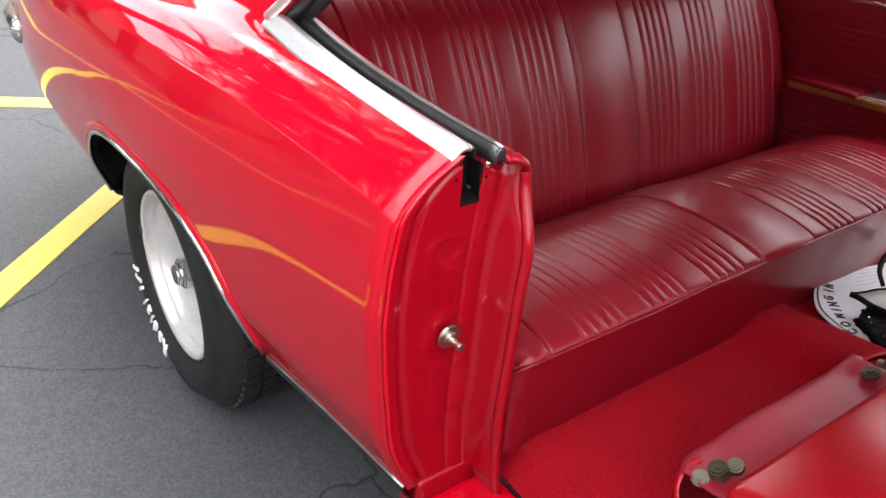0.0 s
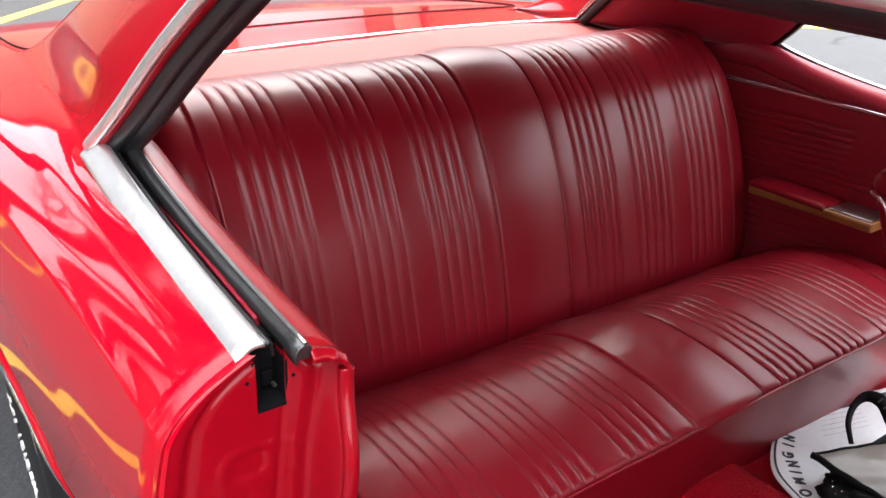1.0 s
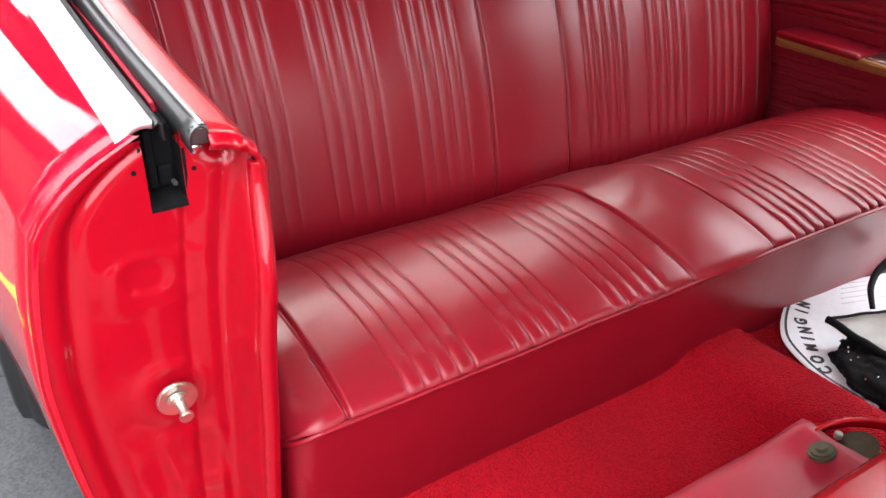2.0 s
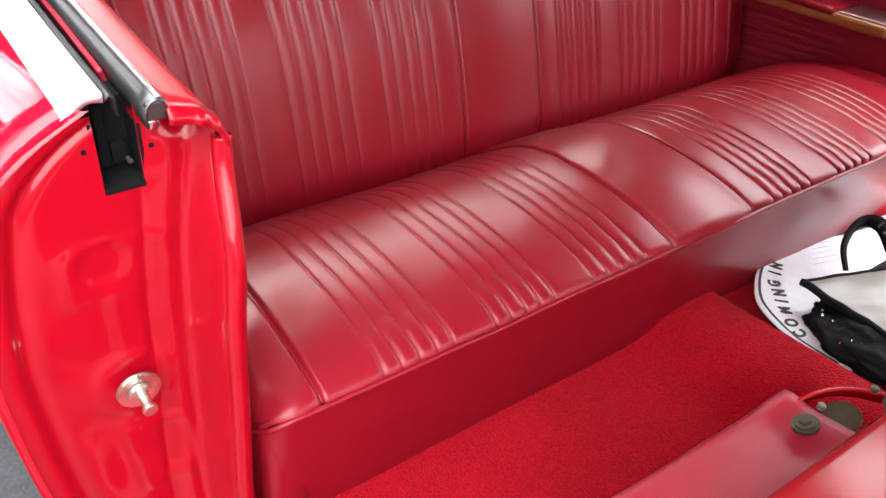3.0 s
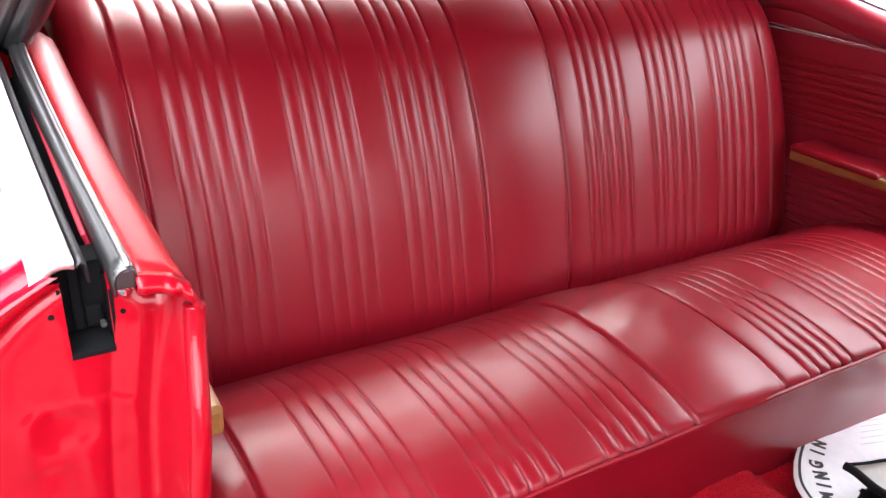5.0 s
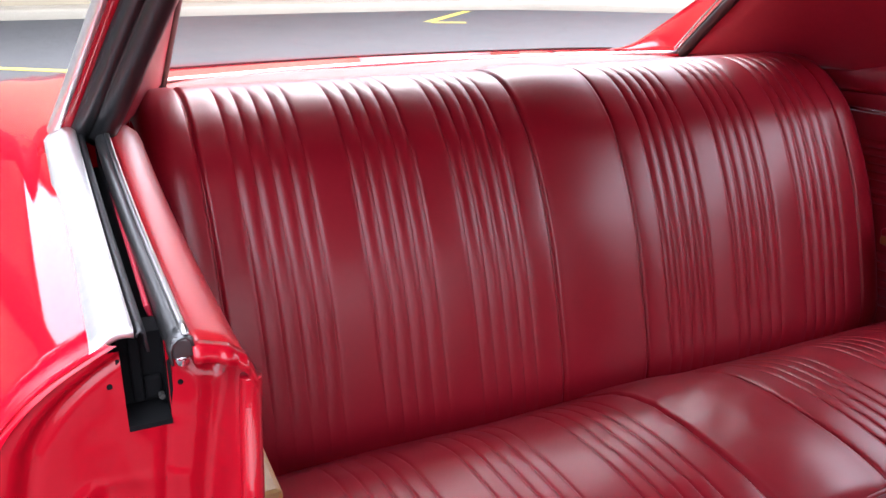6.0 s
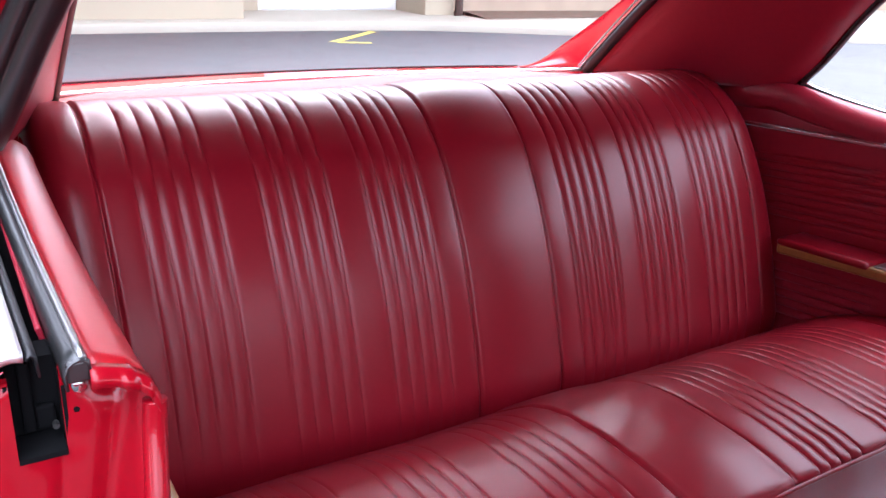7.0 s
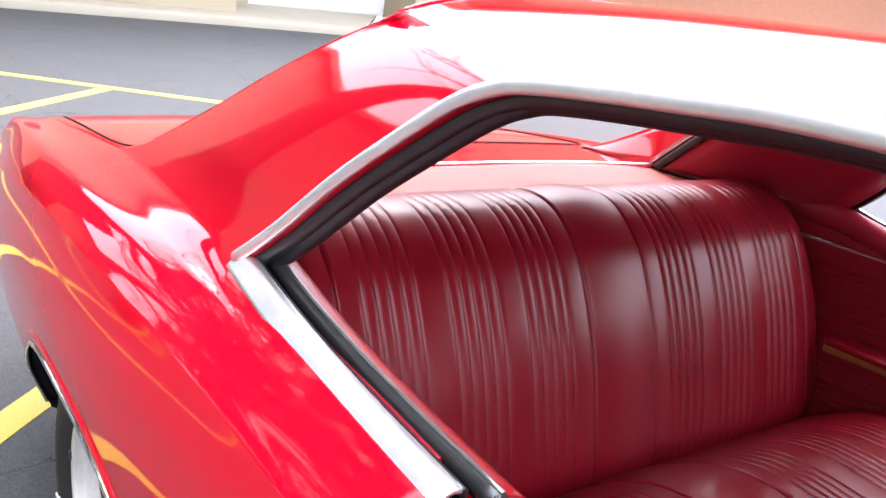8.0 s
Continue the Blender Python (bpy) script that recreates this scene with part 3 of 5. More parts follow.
# rocker below the panel
xs = np.linspace(-0.40, -0.004, 12)
ROCK = np.array([[(x, -(float(width_at(x)) - 0.058 + o), z) for o, z in ((0.001, LOW + 0.008), (0.007, LOW), (0.002, LOW - 0.012), (-0.05, LOW - 0.10), (-0.10, LOW - 0.14))] for x in xs])
grid_part("rocker_moulding", ROCK, RUBBER, CAR, "dark rocker moulding", thick=0.003)
tube("rocker_trim", [(x, -(float(width_at(x)) - 0.058 + 0.006), LOW + 0.004) for x in xs], 0.0028, WORN, CAR, "thin dull rocker trim", k=8)
xs = np.linspace(-2.1, -1.16, 16)
for P in (np.array([[(x, -(float(width_at(x)) - 0.058 + o), z) for o, z in ((0.0, LOW), (-0.06, LOW - 0.04), (-0.3, LOW - 0.06))] for x in xs]),):
    grid_part("lower_valance", P, DARK, CAR, "dark underside behind the wheel", thick=0.003)
part("floor_pan", box_bm((-2.0, -0.56, 0.27), (1.15, 0.56, 0.365), 0.02), DARK, CAR, "dark underbody floor pan")


# ---- lock pillar ----
def flange(z):
    """How far the inner flange of the pillar stands forward at height z."""
    u = min(1.0, max(0.0, (0.893 - z) / 0.11))
    return 0.036 * u * u * (3 - 2 * u)


SLOT_OUT, SLOT_IN = 0.7285, 0.6980


def pillar_face():
    q = section(-0.004)
    outer = ease(list(q[::-6, 1]), list(q[::-6, 0]))
    inner = ease([0.24, 0.36, 0.44, 0.52, 0.62, 0.72, 0.80, 0.90], [0.625, 0.662, 0.672, 0.674, 0.669, 0.665, 0.658, 0.645])
    zs = np.concatenate([np.linspace(0.9215, 0.86, 18), np.linspace(0.857, LOW, 220)])

    def relief(y, z, u):
        d = 0.0
        edge, inn = outer(z) - y, y - inner(z)
        step = lambda v, w: 1 / (1 + math.exp(-max(-40.0, min(40.0, v / w))))
        d -= 0.0085 * step(edge - 0.026, 0.0022)
        d += 0.0045 * step(edge - 0.037, 0.0020)
        d += 0.004 * math.exp(-((inn - 0.030) / 0.012) ** 2) + (0.018 + flange(z)) * math.exp(-(inn / 0.011) ** 2)
        d -= 0.0015 * math.exp(-((inn - 0.050) / 0.004) ** 2)

        def pad(cy, cz, hy, hz, r, tilt=0.0):
            py, pz = y - cy + tilt * (z - cz), z - cz
            qy, qz = max(abs(py) - hy + r, 0), max(abs(pz) - hz + r, 0)
            return step(r - math.hypot(qy, qz), 0.0022)

        d += 0.0017 * pad(0.737, 0.785, 0.038, 0.029, 0.014, 0.15) - 0.0022 * pad(0.742, 0.793, 0.019, 0.016, 0.014)
        d += 0.0012 * pad(0.732, 0.722, 0.013, 0.038, 0.010)
        d += 0.0022 * pad(0.738, 0.657, 0.033, 0.036, 0.028)
        d += 0.0016 * pad(0.722, 0.555, 0.034, 0.048, 0.012, -0.1) - 0.0020 * pad(0.712, 0.560, 0.014, 0.030, 0.010)
        d += 0.0016 * pad(0.692, 0.790, 0.0045, 0.020, 0.004)
        d -= 0.013 * math.exp(-((y - 0.667) / 0.017) ** 2 - ((z - 0.908) / 0.014) ** 2)
        d += 0.0012 * noise.noise(Vector((y * 22, z * 22, 0)))
        return d

    P, keep = [], []
    for z in zs:
        yo, yi = float(outer(z)) - 0.0005, max(float(inner(z)), 0.668 if z > 0.911 else 0.0)
        row = []
        ys = np.concatenate([np.linspace(yo, SLOT_OUT, 56), np.linspace(SLOT_OUT, SLOT_IN, 20)[1:], np.linspace(SLOT_IN, yi, 40)[1:]])
        for y in ys:
            u = 0.0
            row.append((0.002 + relief(y, z, u), -y, z))
        P.append(row)
    me = grid_data("lock_pillar", P, flip=True)
    bm = bmesh.new()
    bm.from_mesh(me)
    gone = []
    for f in bm.faces:
        c = f.calc_center_median()
        if -SLOT_OUT < c.y < -SLOT_IN and c.z > 0.858:
            gone.append(f)
    bmesh.ops.delete(bm, geom=list(set(gone)), context="FACES")
    bm.to_mesh(me)
    bm.free()
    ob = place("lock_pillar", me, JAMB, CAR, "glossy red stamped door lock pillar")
    return outer, inner, ob


P_OUT, P_IN, pillar = pillar_face()
part("latch_slot", box_bm((-0.06, -0.735, 0.845), (-0.034, -0.693, 0.915)), DARK, pillar, "dark slot for the window channel")
part("slot_side", box_bm((-0.05, -SLOT_OUT - 0.003, 0.856), (-0.003, -SLOT_OUT - 0.0005, 0.912)), DARK, pillar)
part("slot_side", box_bm((-0.05, -SLOT_IN + 0.0005, 0.856), (-0.003, -SLOT_IN + 0.003, 0.905)), DARK, pillar)
part("slot_bottom", box_bm((-0.05, -SLOT_OUT, 0.853), (-0.001, -SLOT_IN, 0.857)), DARK, pillar)
part("channel", box_bm((-0.034, -0.7215, 0.860), (-0.027, -0.7135, 0.915), 0.002), DARK, pillar, "black window channel felt")
part("channel_bracket", box_bm((-0.034, -0.713, 0.862), (-0.027, -0.7005, 0.880), 0.002), DARK, pillar, "dark steel channel bracket")
part("screw", cyl_bm(pose(-0.022, -0.702, 0.866, 0, 90, 0), 0.0022, 0.008, 10, bevel=0.001), DRUM, pillar, "small dark screw")
for hy, hz in ((-0.7375, 0.893), (-0.6895, 0.886)):
    part("screw_hole", cyl_bm(pose(-0.0022, hy, hz, 0, 90, 0), 0.0021, 0.0024, 14), DARK, pillar, "small dark screw hole")
part("striker", cyl_bm(pose(0.010, -0.738, 0.657, 0, 90, 0), 0.0195, 0.005, 32, bevel=0.002), WORN, pillar, "worn round steel striker washer", smooth=False)
part("striker_boss", cyl_bm(pose(0.0145, -0.738, 0.656, 0, 90, 0), 0.0115, 0.005, 24, bevel=0.002), WORN, pillar, "raised middle of the striker washer")
part("striker_pin", cyl_bm(pose(0.023, -0.737, 0.654, 0, 90, 0), 0.0048, 0.020, 16, bevel=0.001), WORN, pillar, "steel striker pin")
part("striker_head", cyl_bm(pose(0.034, -0.737, 0.654, 0, 90, 0), 0.0068, 0.005, 16, bevel=0.0015), WORN, pillar)
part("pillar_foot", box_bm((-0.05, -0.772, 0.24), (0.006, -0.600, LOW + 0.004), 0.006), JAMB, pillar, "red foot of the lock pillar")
# ribbed windlace along the inner edge
zz = np.linspace(0.893, 0.30, 900)
wl = np.array([(0.020 + flange(z), -(float(P_IN(z)) - 0.004), z) for z in zz])
wide = np.ones(61) / 61
for axis in (0, 1):
    padded = np.concatenate([np.full(30, wl[0, axis]), wl[:, axis], np.full(30, wl[-1, axis])])
    wl[:, axis] = np.convolve(padded, wide, "valid")
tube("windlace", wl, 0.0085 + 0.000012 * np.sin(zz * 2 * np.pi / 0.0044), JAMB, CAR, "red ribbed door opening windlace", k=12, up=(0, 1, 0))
# inner return of the pillar into the cabin
P = [[(0.016 + flange(z) - (0.12 + flange(z)) * k, -(float(P_IN(z)) - 0.003 + 0.012 * k), z) for k in np.linspace(0, 1, 4)] for z in np.linspace(0.888, 0.32, 20)]
grid_part("pillar_return", P, TRIM_VINYL, CAR, "dark red inner pillar trim", thick=0.003)
# outer edge roll between skin and face
q = section(-0.006)
roll = []
for y, z in q[::3]:
    roll.append([(-0.006 + 0.010 * math.sin(a), -(y - 0.008 * (1 - math.cos(a))), z) for a in np.linspace(0, np.pi / 2, 6)])
grid_part("panel_edge", roll, PAINT, CAR, flip=True, smooth=True)


# ---- belt: bright moulding, window slot, inner ledge ----
def run(x0, x1, n, sec, dz=0.0):
    return np.array([[(x, -(float(belt_y(x)) + o), float(belt_z(x)) + h + dz) for o, h in sec] for x in np.linspace(x0, x1, n)])


arc = [(0.015 - 0.035 * u, -0.011 + 0.021 * math.sin(math.pi * 0.5 * min(1, 1.25 * u)) - 0.006 * max(0, u - 0.75) * 4 * (u - 0.75)) for u in np.linspace(0, 1, 12)]
grid_part("belt_moulding", run(-0.507, -0.003, 30, arc), BELT, CAR, "broad bright belt moulding", thick=0.002)
END = run(-0.0045, -0.0030, 2, arc)[1]
cap = [[tuple(p), (p[0] + 0.0005, p[1], p[2] - 0.006), (p[0] - 0.002, p[1], p[2] - 0.008)] for p in END]
grid_part("moulding_end", cap, BELT, CAR, "bright end of the belt moulding", thick=0.0015)
grid_part("window_slot", run(-0.51, -0.040, 24, [(-0.0195, 0.004), (-0.021, -0.05), (-0.040, -0.05), (-0.040, -0.004)]), DARK, CAR, "dark window slot", thick=0.002)
grid_part("slot_seal", run(-0.50, -0.002, 24, [(-0.020, 0.002), (-0.024, 0.006), (-0.028, 0.003), (-0.029, -0.012)]), RUBBER, CAR, "black felt window seal", thick=0.002)
lip = [(-0.040, -0.014), (-0.0395, -0.003), (-0.0415, 0.0025), (-0.045, 0.0060), (-0.049, 0.0072), (-0.0525, 0.0068), (-0.0555, 0.004), (-0.057, -0.003)]
grid_part("inner_channel", run(-0.50, 0.022, 26, lip), DARKSATIN, CAR, "dark satin inner window channel", thick=0.002)
# the lip's highlight, added as a thin satin tube along its inner edge
tube("channel_highlight", run(-0.48, 0.0185, 26, [(-0.0520, 0.0068)])[:, 0], 0.0030, SATIN, CAR, "thin bright line put in as the channel lip's highlight", k=6)
part("channel_end", box_bm((0.017, -belt_y(0.02) + 0.041, belt_z(0.02) - 0.010), (0.0215, -belt_y(0.02) + 0.0565, belt_z(0.02) + 0.0065), 0.0025), DARKSATIN, CAR, "squared metal end of the window channel")
ledge = [(-0.055, -0.002), (-0.062, -0.0025), (-0.080, -0.008), (-0.091, -0.017), (-0.097, -0.032), (-0.098, -0.06)]
LEDGE = run(-0.56, 0.018, 24, ledge)
grid_part("window_ledge", LEDGE, LEDGEPAINT, CAR, "red painted inner window ledge", thick=0.003)
rim = resample(LEDGE[-1], 40)
ragged = [0.0022 * noise.noise(Vector((p[1] * 110, p[2] * 110, 7))) + 0.0008 * noise.noise(Vector((p[1] * 420, p[2] * 420, 2))) for p in rim]
P = [[(0.016, p[1], p[2]), (0.022 + 0.5 * r, p[1], p[2] - 0.001), (0.027 + r, p[1], p[2] - 0.005), (0.0275 + r, p[1], p[2] - 0.009 - 0.4 * r), (0.024 + r, p[1], p[2] - 0.0095)] for p, r in zip(rim, ragged)]
grid_part("ledge_end", P, JAMB, CAR, "chipped red ledge end", thick=0.002)
part("pillar_cap", box_bm((-0.030, -0.6965, 0.860), (-0.012, -0.655, 0.914), 0.003), JAMB, CAR, "red top of the lock pillar")
part("screw", cyl_bm(pose(-0.004, -0.664, 0.899, 0, 90, 0), 0.003, 0.005, 12, bevel=0.001), RUST, CAR, "rusty trim screw")

# ---- roof, sail panels, rear window ----
WIN = smooth_curve([(FOOT0[0], -FOOT0[1], FOOT0[2]), (-0.44, -0.725, 1.025), (-0.355, -0.69, 1.118), (-0.28, -0.665, 1.186), (-0.212, -0.645, 1.242), (-0.165, -0.634, 1.268), (-0.11, -0.628, 1.284), (0.05, -0.62, 1.306), (0.22, -0.62, 1.322), (0.65, -0.625, 1.335), (1.10, -0.66, 1.30)], 120)
I_BEND = int(np.argmin(np.abs(WIN[:, 0] + 0.11)))
CREST = smooth_curve([(-1.33, -0.700, 0.884), (-1.20, -0.672, 0.940), (-0.96, -0.632, 1.065), (-0.80, -0.603, 1.155), (-0.66, -0.582, 1.226), (-0.56, -0.560, 1.275), (-0.50, -0.545, 1.302)], 60)


def sail_grid():
    cols = QP[(QP[:, 0, 0] <= FOOT0[0] + 1e-6) & (QP[:, 0, 0] >= FOOT1[0] - 1e-6), 0, 0][::-1]
    bs = (FOOT0[0] - cols) / (FOOT0[0] - FOOT1[0])
    F = resample(WIN[:I_BEND + 1], 40)
    R = resample(CREST, 40)
    P = []
    for i in range(40):
        a = i / 39
        row = []
        for b in bs:
            p = F[i] * (1 - b) + R[i] * b
            bulge = 0.012 * math.sin(math.pi * b) * min(1.0, a / 0.3) ** 1.5 * (0.35 + 0.65 * math.sin(math.pi * min(1, a + 0.12)))
            row.append(p + np.array([0, -bulge, 0.55 * bulge * a]))
        P.append(row)
    return np.array(P)


SAIL = sail_grid()
NB = SAIL.shape[1]
ROOF_TOP = ease([-0.66, -0.5, -0.15, 0.3, 0.8, 1.15], [1.304, 1.336, 1.368, 1.380, 1.372, 1.335])


def roof_grid():
    P = []
    for x in np.linspace(float(WIN[I_BEND, 0]), 1.10, 50):
        ye, ze = -float(np.interp(x, WIN[:, 0], WIN[:, 1])), float(np.interp(x, WIN[:, 0], WIN[:, 2]))
        zt = float(ROOF_TOP(x))
        row = []
        for u in np.linspace(-1, 1, 61):
            h = 1 - 0.45 * abs(u) ** 2.2 - 0.55 * abs(u) ** 7
            row.append((x, u * ye, ze + (zt - ze) * h))
        P.append(row)
    return np.array(P)


def roof_rear_grid():
    """From the section at the window bend back to the top of the rear window."""
    top = SAIL[-1]
    P = []
    for k in range(NB):
        e = top[k]
        x = e[0]
        zt = float(ROOF_TOP(x))
        row = []
        for u in np.linspace(-1, 1, 61):
            g = 0.45 + 0.45 * k / (NB - 1)
            h = 1 - g * abs(u) ** 2.2 - (1 - g) * abs(u) ** 7
            row.append((x - 0.20 * (k / (NB - 1)) * (1 - u * u), u * -e[1], e[2] + (zt - e[2]) * h))
        P.append(row)
    return np.array(P)


RR = roof_rear_grid()


def welded(name, pieces, mat, parent, label):
    """One smooth skin out of several grids whose edges meet."""
    bm = bmesh.new()
    for P, flip in pieces:
        me = grid_data("tmp", P, flip)
        bm.from_mesh(me)
        bpy.data.meshes.remove(me)
    bmesh.ops.remove_doubles(bm, verts=bm.verts[:], dist=0.0008)
    bmesh.ops.recalc_face_normals(bm, faces=bm.faces[:])
    # ease the turn from the sail panels into the roof
    soft = [v for v in bm.verts if v.co.z > 1.19 and -0.80 < v.co.x < 0.10 and not v.is_boundary]
    for _ in range(45):
        bmesh.ops.smooth_vert(bm, verts=soft, factor=0.5, use_axis_x=True, use_axis_y=True, use_axis_z=True)
    ob = part(name, bm, mat, parent, label, smooth=True)
    so = ob.modifiers.new("shell", "SOLIDIFY")
    so.thickness, so.offset = 0.003, -1
    return ob


skin = welded("body_shell", [(QP, True), (mirrored(QP), False), (SAIL, False), (mirrored(SAIL), True), (roof_grid(), False), (RR, True)], PAINT, CAR, "glossy red quarter panels, sail panels and roof in one skin")
grid_part("headliner", roof_grid() * np.array([1, 0.90, 1]) - np.array([0, 0, 0.022]), TRIM_VINYL, CAR, "dark red headliner", thick=0.003)
grid_part("headliner_rear", RR * np.array([1, 0.90, 1]) - np.array([0, 0, 0.024]), TRIM_VINYL, CAR, "dark red headliner", thick=0.003)


def window_trim(sign, far):
    W = WIN.copy()
    if sign > 0:
        W = mirrored(W)
    t = np.gradient(W, axis=0)
    t /= np.linalg.norm(t, axis=1)[:, None]
    n = np.stack([t[:, 2], 0 * t[:, 0], -t[:, 0]], axis=1)
    inw = np.array([0, -sign * 1.0, 0])
    lab = "bright drip moulding round the window opening"
    tube("drip_moulding", W + inw * -0.003, 0.0086, BELT, CAR, lab, k=10, squash=0.8, up=(0, 1, 0))
    strip = np.stack([W + n * a + inw * b for a, b in ((0.002, 0.000), (0.005, 0.005), (0.009, 0.015))], axis=1)
    grid_part("jamb_strip", strip, JAMB, CAR, "red painted window jamb", flip=sign > 0, thick=0.001)
    sec = [(0.008, 0.013), (0.012, 0.016), (0.017, 0.018), (0.0195, 0.023), (0.0185, 0.028), (0.0160, 0.031)]
    if not far:
        sec += [(0.019, 0.034), (0.0235, 0.038), (0.0260, 0.045), (0.0250, 0.052), (0.0215, 0.057), (0.016, 0.062)]
    band = np.stack([W + n * a + inw * b for a, b in sec], axis=1)
    grid_part("window_seal", band, RUBBER, CAR, "black ribbed rubber seal round the window opening", flip=sign > 0, thick=0.002)


window_trim(-1, False)
window_trim(1, True)

# rear window opening
BL_BASE = smooth_curve([(-0.962, -0.579, 0.930), (-0.985, -0.3, 0.934), (-0.99, 0, 0.936), (-0.985, 0.3, 0.934), (-0.962, 0.579, 0.930)], 41)
BL_TOP = np.array([(p[0], p[1], p[2]) for p in RR[-1][::1]])
BL_TOP = resample(BL_TOP, 41)
GL = np.array([[BL_BASE[k] * (1 - v) + BL_TOP[k] * v + np.array([-0.02 * math.sin(math.pi * v), 0, 0]) for k in range(41)] for v in np.linspace(0, 1, 16)])
HEADER = GL[10:]
glass = grid_part("rear_window", GL[:11], GLASS, CAR, "clear curved rear window glass")
glass.visible_shadow = False
grid_part("rear_header", HEADER + np.array([-0.004, 0, 0.004]), PAINT, CAR, "red roof edge over the rear window", thick=0.003)
grid_part("header_trim", HEADER * np.array([1, 0.96, 1]) + np.array([0.022, 0, -0.016]), TRIM_VINYL, CAR, "dark red trim over the rear window", thick=0.003)
tube("rear_window_seal", GL[10] + np.array([0.006, 0, -0.006]), 0.010, RUBBER, CAR, "black rubber rear window seal", k=8)
for side in (0, -1):
    edge = GL[:15, side]
    s = 1 if side == 0 else -1
    tube("rear_window_seal", edge + np.array([0.012, 0.004 * s, 0]), 0.012, RUBBER, CAR, "black rubber rear window seal", k=8)
    tube("rear_window_trim", edge + np.array([-0.014, 0.0, 0.006]), 0.008, CHROME, CAR, "bright rear window trim", k=8)
tube("rear_window_trim", BL_BASE + np.array([-0.012, 0, -0.001]), 0.0045, BELT, CAR, "bright rear window trim", k=8)


deck_z = ease([-2.2, -1.75, -1.33, -1.15, -0.97, -0.9], [0.745, 0.822, 0.884, 0.903, 0.922, 0.926])


def sail_inner(sign):
    """Outer inboard face of the sail, from the crest down to the deck, and the trimmed face inside the cabin."""
    C = CREST.copy()
    E = GL[:, 0].copy()
    E = resample(E, 60)
    P = []
    for i in range(60):
        c = C[i]
        deck = np.array([c[0], min(-0.585, c[1] + 0.05), float(deck_z(c[0]))])
        e = E[i] if i else E[0]
        foot = e if c[0] > -0.97 else deck
        P.append([c * (1 - v) + foot * v for v in np.linspace(0, 1, 6)])
    P = np.array(P)
    F = resample(WIN[:I_BEND + 1], 60) + np.array([0.0, 0.062 if sign < 0 else 0.032, -0.016])
    E2 = E + np.array([0.02, 0.006, 0])
    T = np.array([[F[i] * (1 - v) + E2[i] * v for v in np.linspace(0, 1, 8)] for i in range(60)])
    if sign > 0:
        P, T = mirrored(P), mirrored(T)
    grid_part("sail_inner_face", P, PAINT, CAR, "red inboard face of the sail panel", flip=sign > 0, thick=0.002)
    grid_part("pillar_trim", T, TRIM_VINYL, CAR, "dark red vinyl rear pillar trim", flip=sign < 0, thick=0.003)


sail_inner(-1)
sail_inner(1)


# deck and trunk lid
def deck_grid(x0, x1, n=40):
    P = []
    for x in np.linspace(x0, x1, n):
        w = belt(x)[0] if x < FOOT1[0] else 0.60 + 0.10 * max(0.0, 1 - (x - FOOT1[0]) / 0.05)
        P.append([(x, u * w, float(deck_z(x)) + 0.012 * (1 - u * u)) for u in np.linspace(-1, 1, 41)])
    return np.array(P)


grid_part("rear_deck", deck_grid(-2.15, -0.975), PAINT, CAR, "glossy red rear deck", flip=False, thick=0.003)
gap = smooth_curve([(-1.325, -0.56, 0.0), (-1.328, -0.62, 0.0), (-1.345, -0.665, 0.0), (-1.40, -0.69, 0.0), (-1.6, -0.695, 0.0), (-2.1, -0.68, 0.0)], 60)


def on_deck(p, h):
    return (p[0], p[1], float(deck_z(p[0])) + 0.012 * (1 - (p[1] / belt(p[0])[0]) ** 2) + h)


half = [on_deck(p, 0.0005) for p in gap]
path = [(p[0], -p[1], p[2]) for p in half[::-1]] + [on_deck((-1.325, y, 0), 0.0005) for y in np.linspace(0.55, -0.55, 20)] + half
tube("trunk_lid_gap", path, 0.003, DARK, CAR, "dark trunk lid shut line", k=6)
# tail panel and bumper
tail = np.array([[(-2.15 - 0.02 * math.sin(math.pi * v), u * (0.835 - 0.03 * v), 0.36 + 0.385 * v) for u in np.linspace(-1, 1, 21)] for v in np.linspace(0, 1, 12)])
grid_part("tail_panel", tail, PAINT, CAR, "red tail panel", thick=0.003)
bump = smooth_curve([(-1.97, -0.885, 0.545), (-2.08, -0.88, 0.545), (-2.2, -0.84, 0.545), (-2.25, -0.6, 0.545), (-2.26, 0, 0.545), (-2.25, 0.6, 0.545), (-2.2, 0.84, 0.545), (-2.08, 0.88, 0.545), (-1.97, 0.885, 0.545)], 80)
tube("rear_bumper", bump, 0.029, CHROME, CAR, "chrome rear bumper", k=12, squash=1.3)

# ---- cabin shell ----
shelf = np.array([[(x, y, 0.936 - 0.02 * (abs(y) / 0.62) ** 4 + 0.002 * math.sin(9 * y)) for y in np.linspace(-0.63, 0.63, 40)] for x in np.linspace(-0.98, -0.66, 12)])
grid_part("package_shelf", shelf, SHELF, CAR, "faded red package shelf", flip=False, thick=0.004)
part("sill", box_bm((0.0, -0.775, 0.26), (1.15, -0.625, 0.345), 0.02, 3), PAINT, CAR, "red door sill", smooth=False)
part("sill", box_bm((0.0, 0.625, 0.26), (1.15, 0.80, 0.345), 0.02, 3), PAINT, CAR, "red door sill")


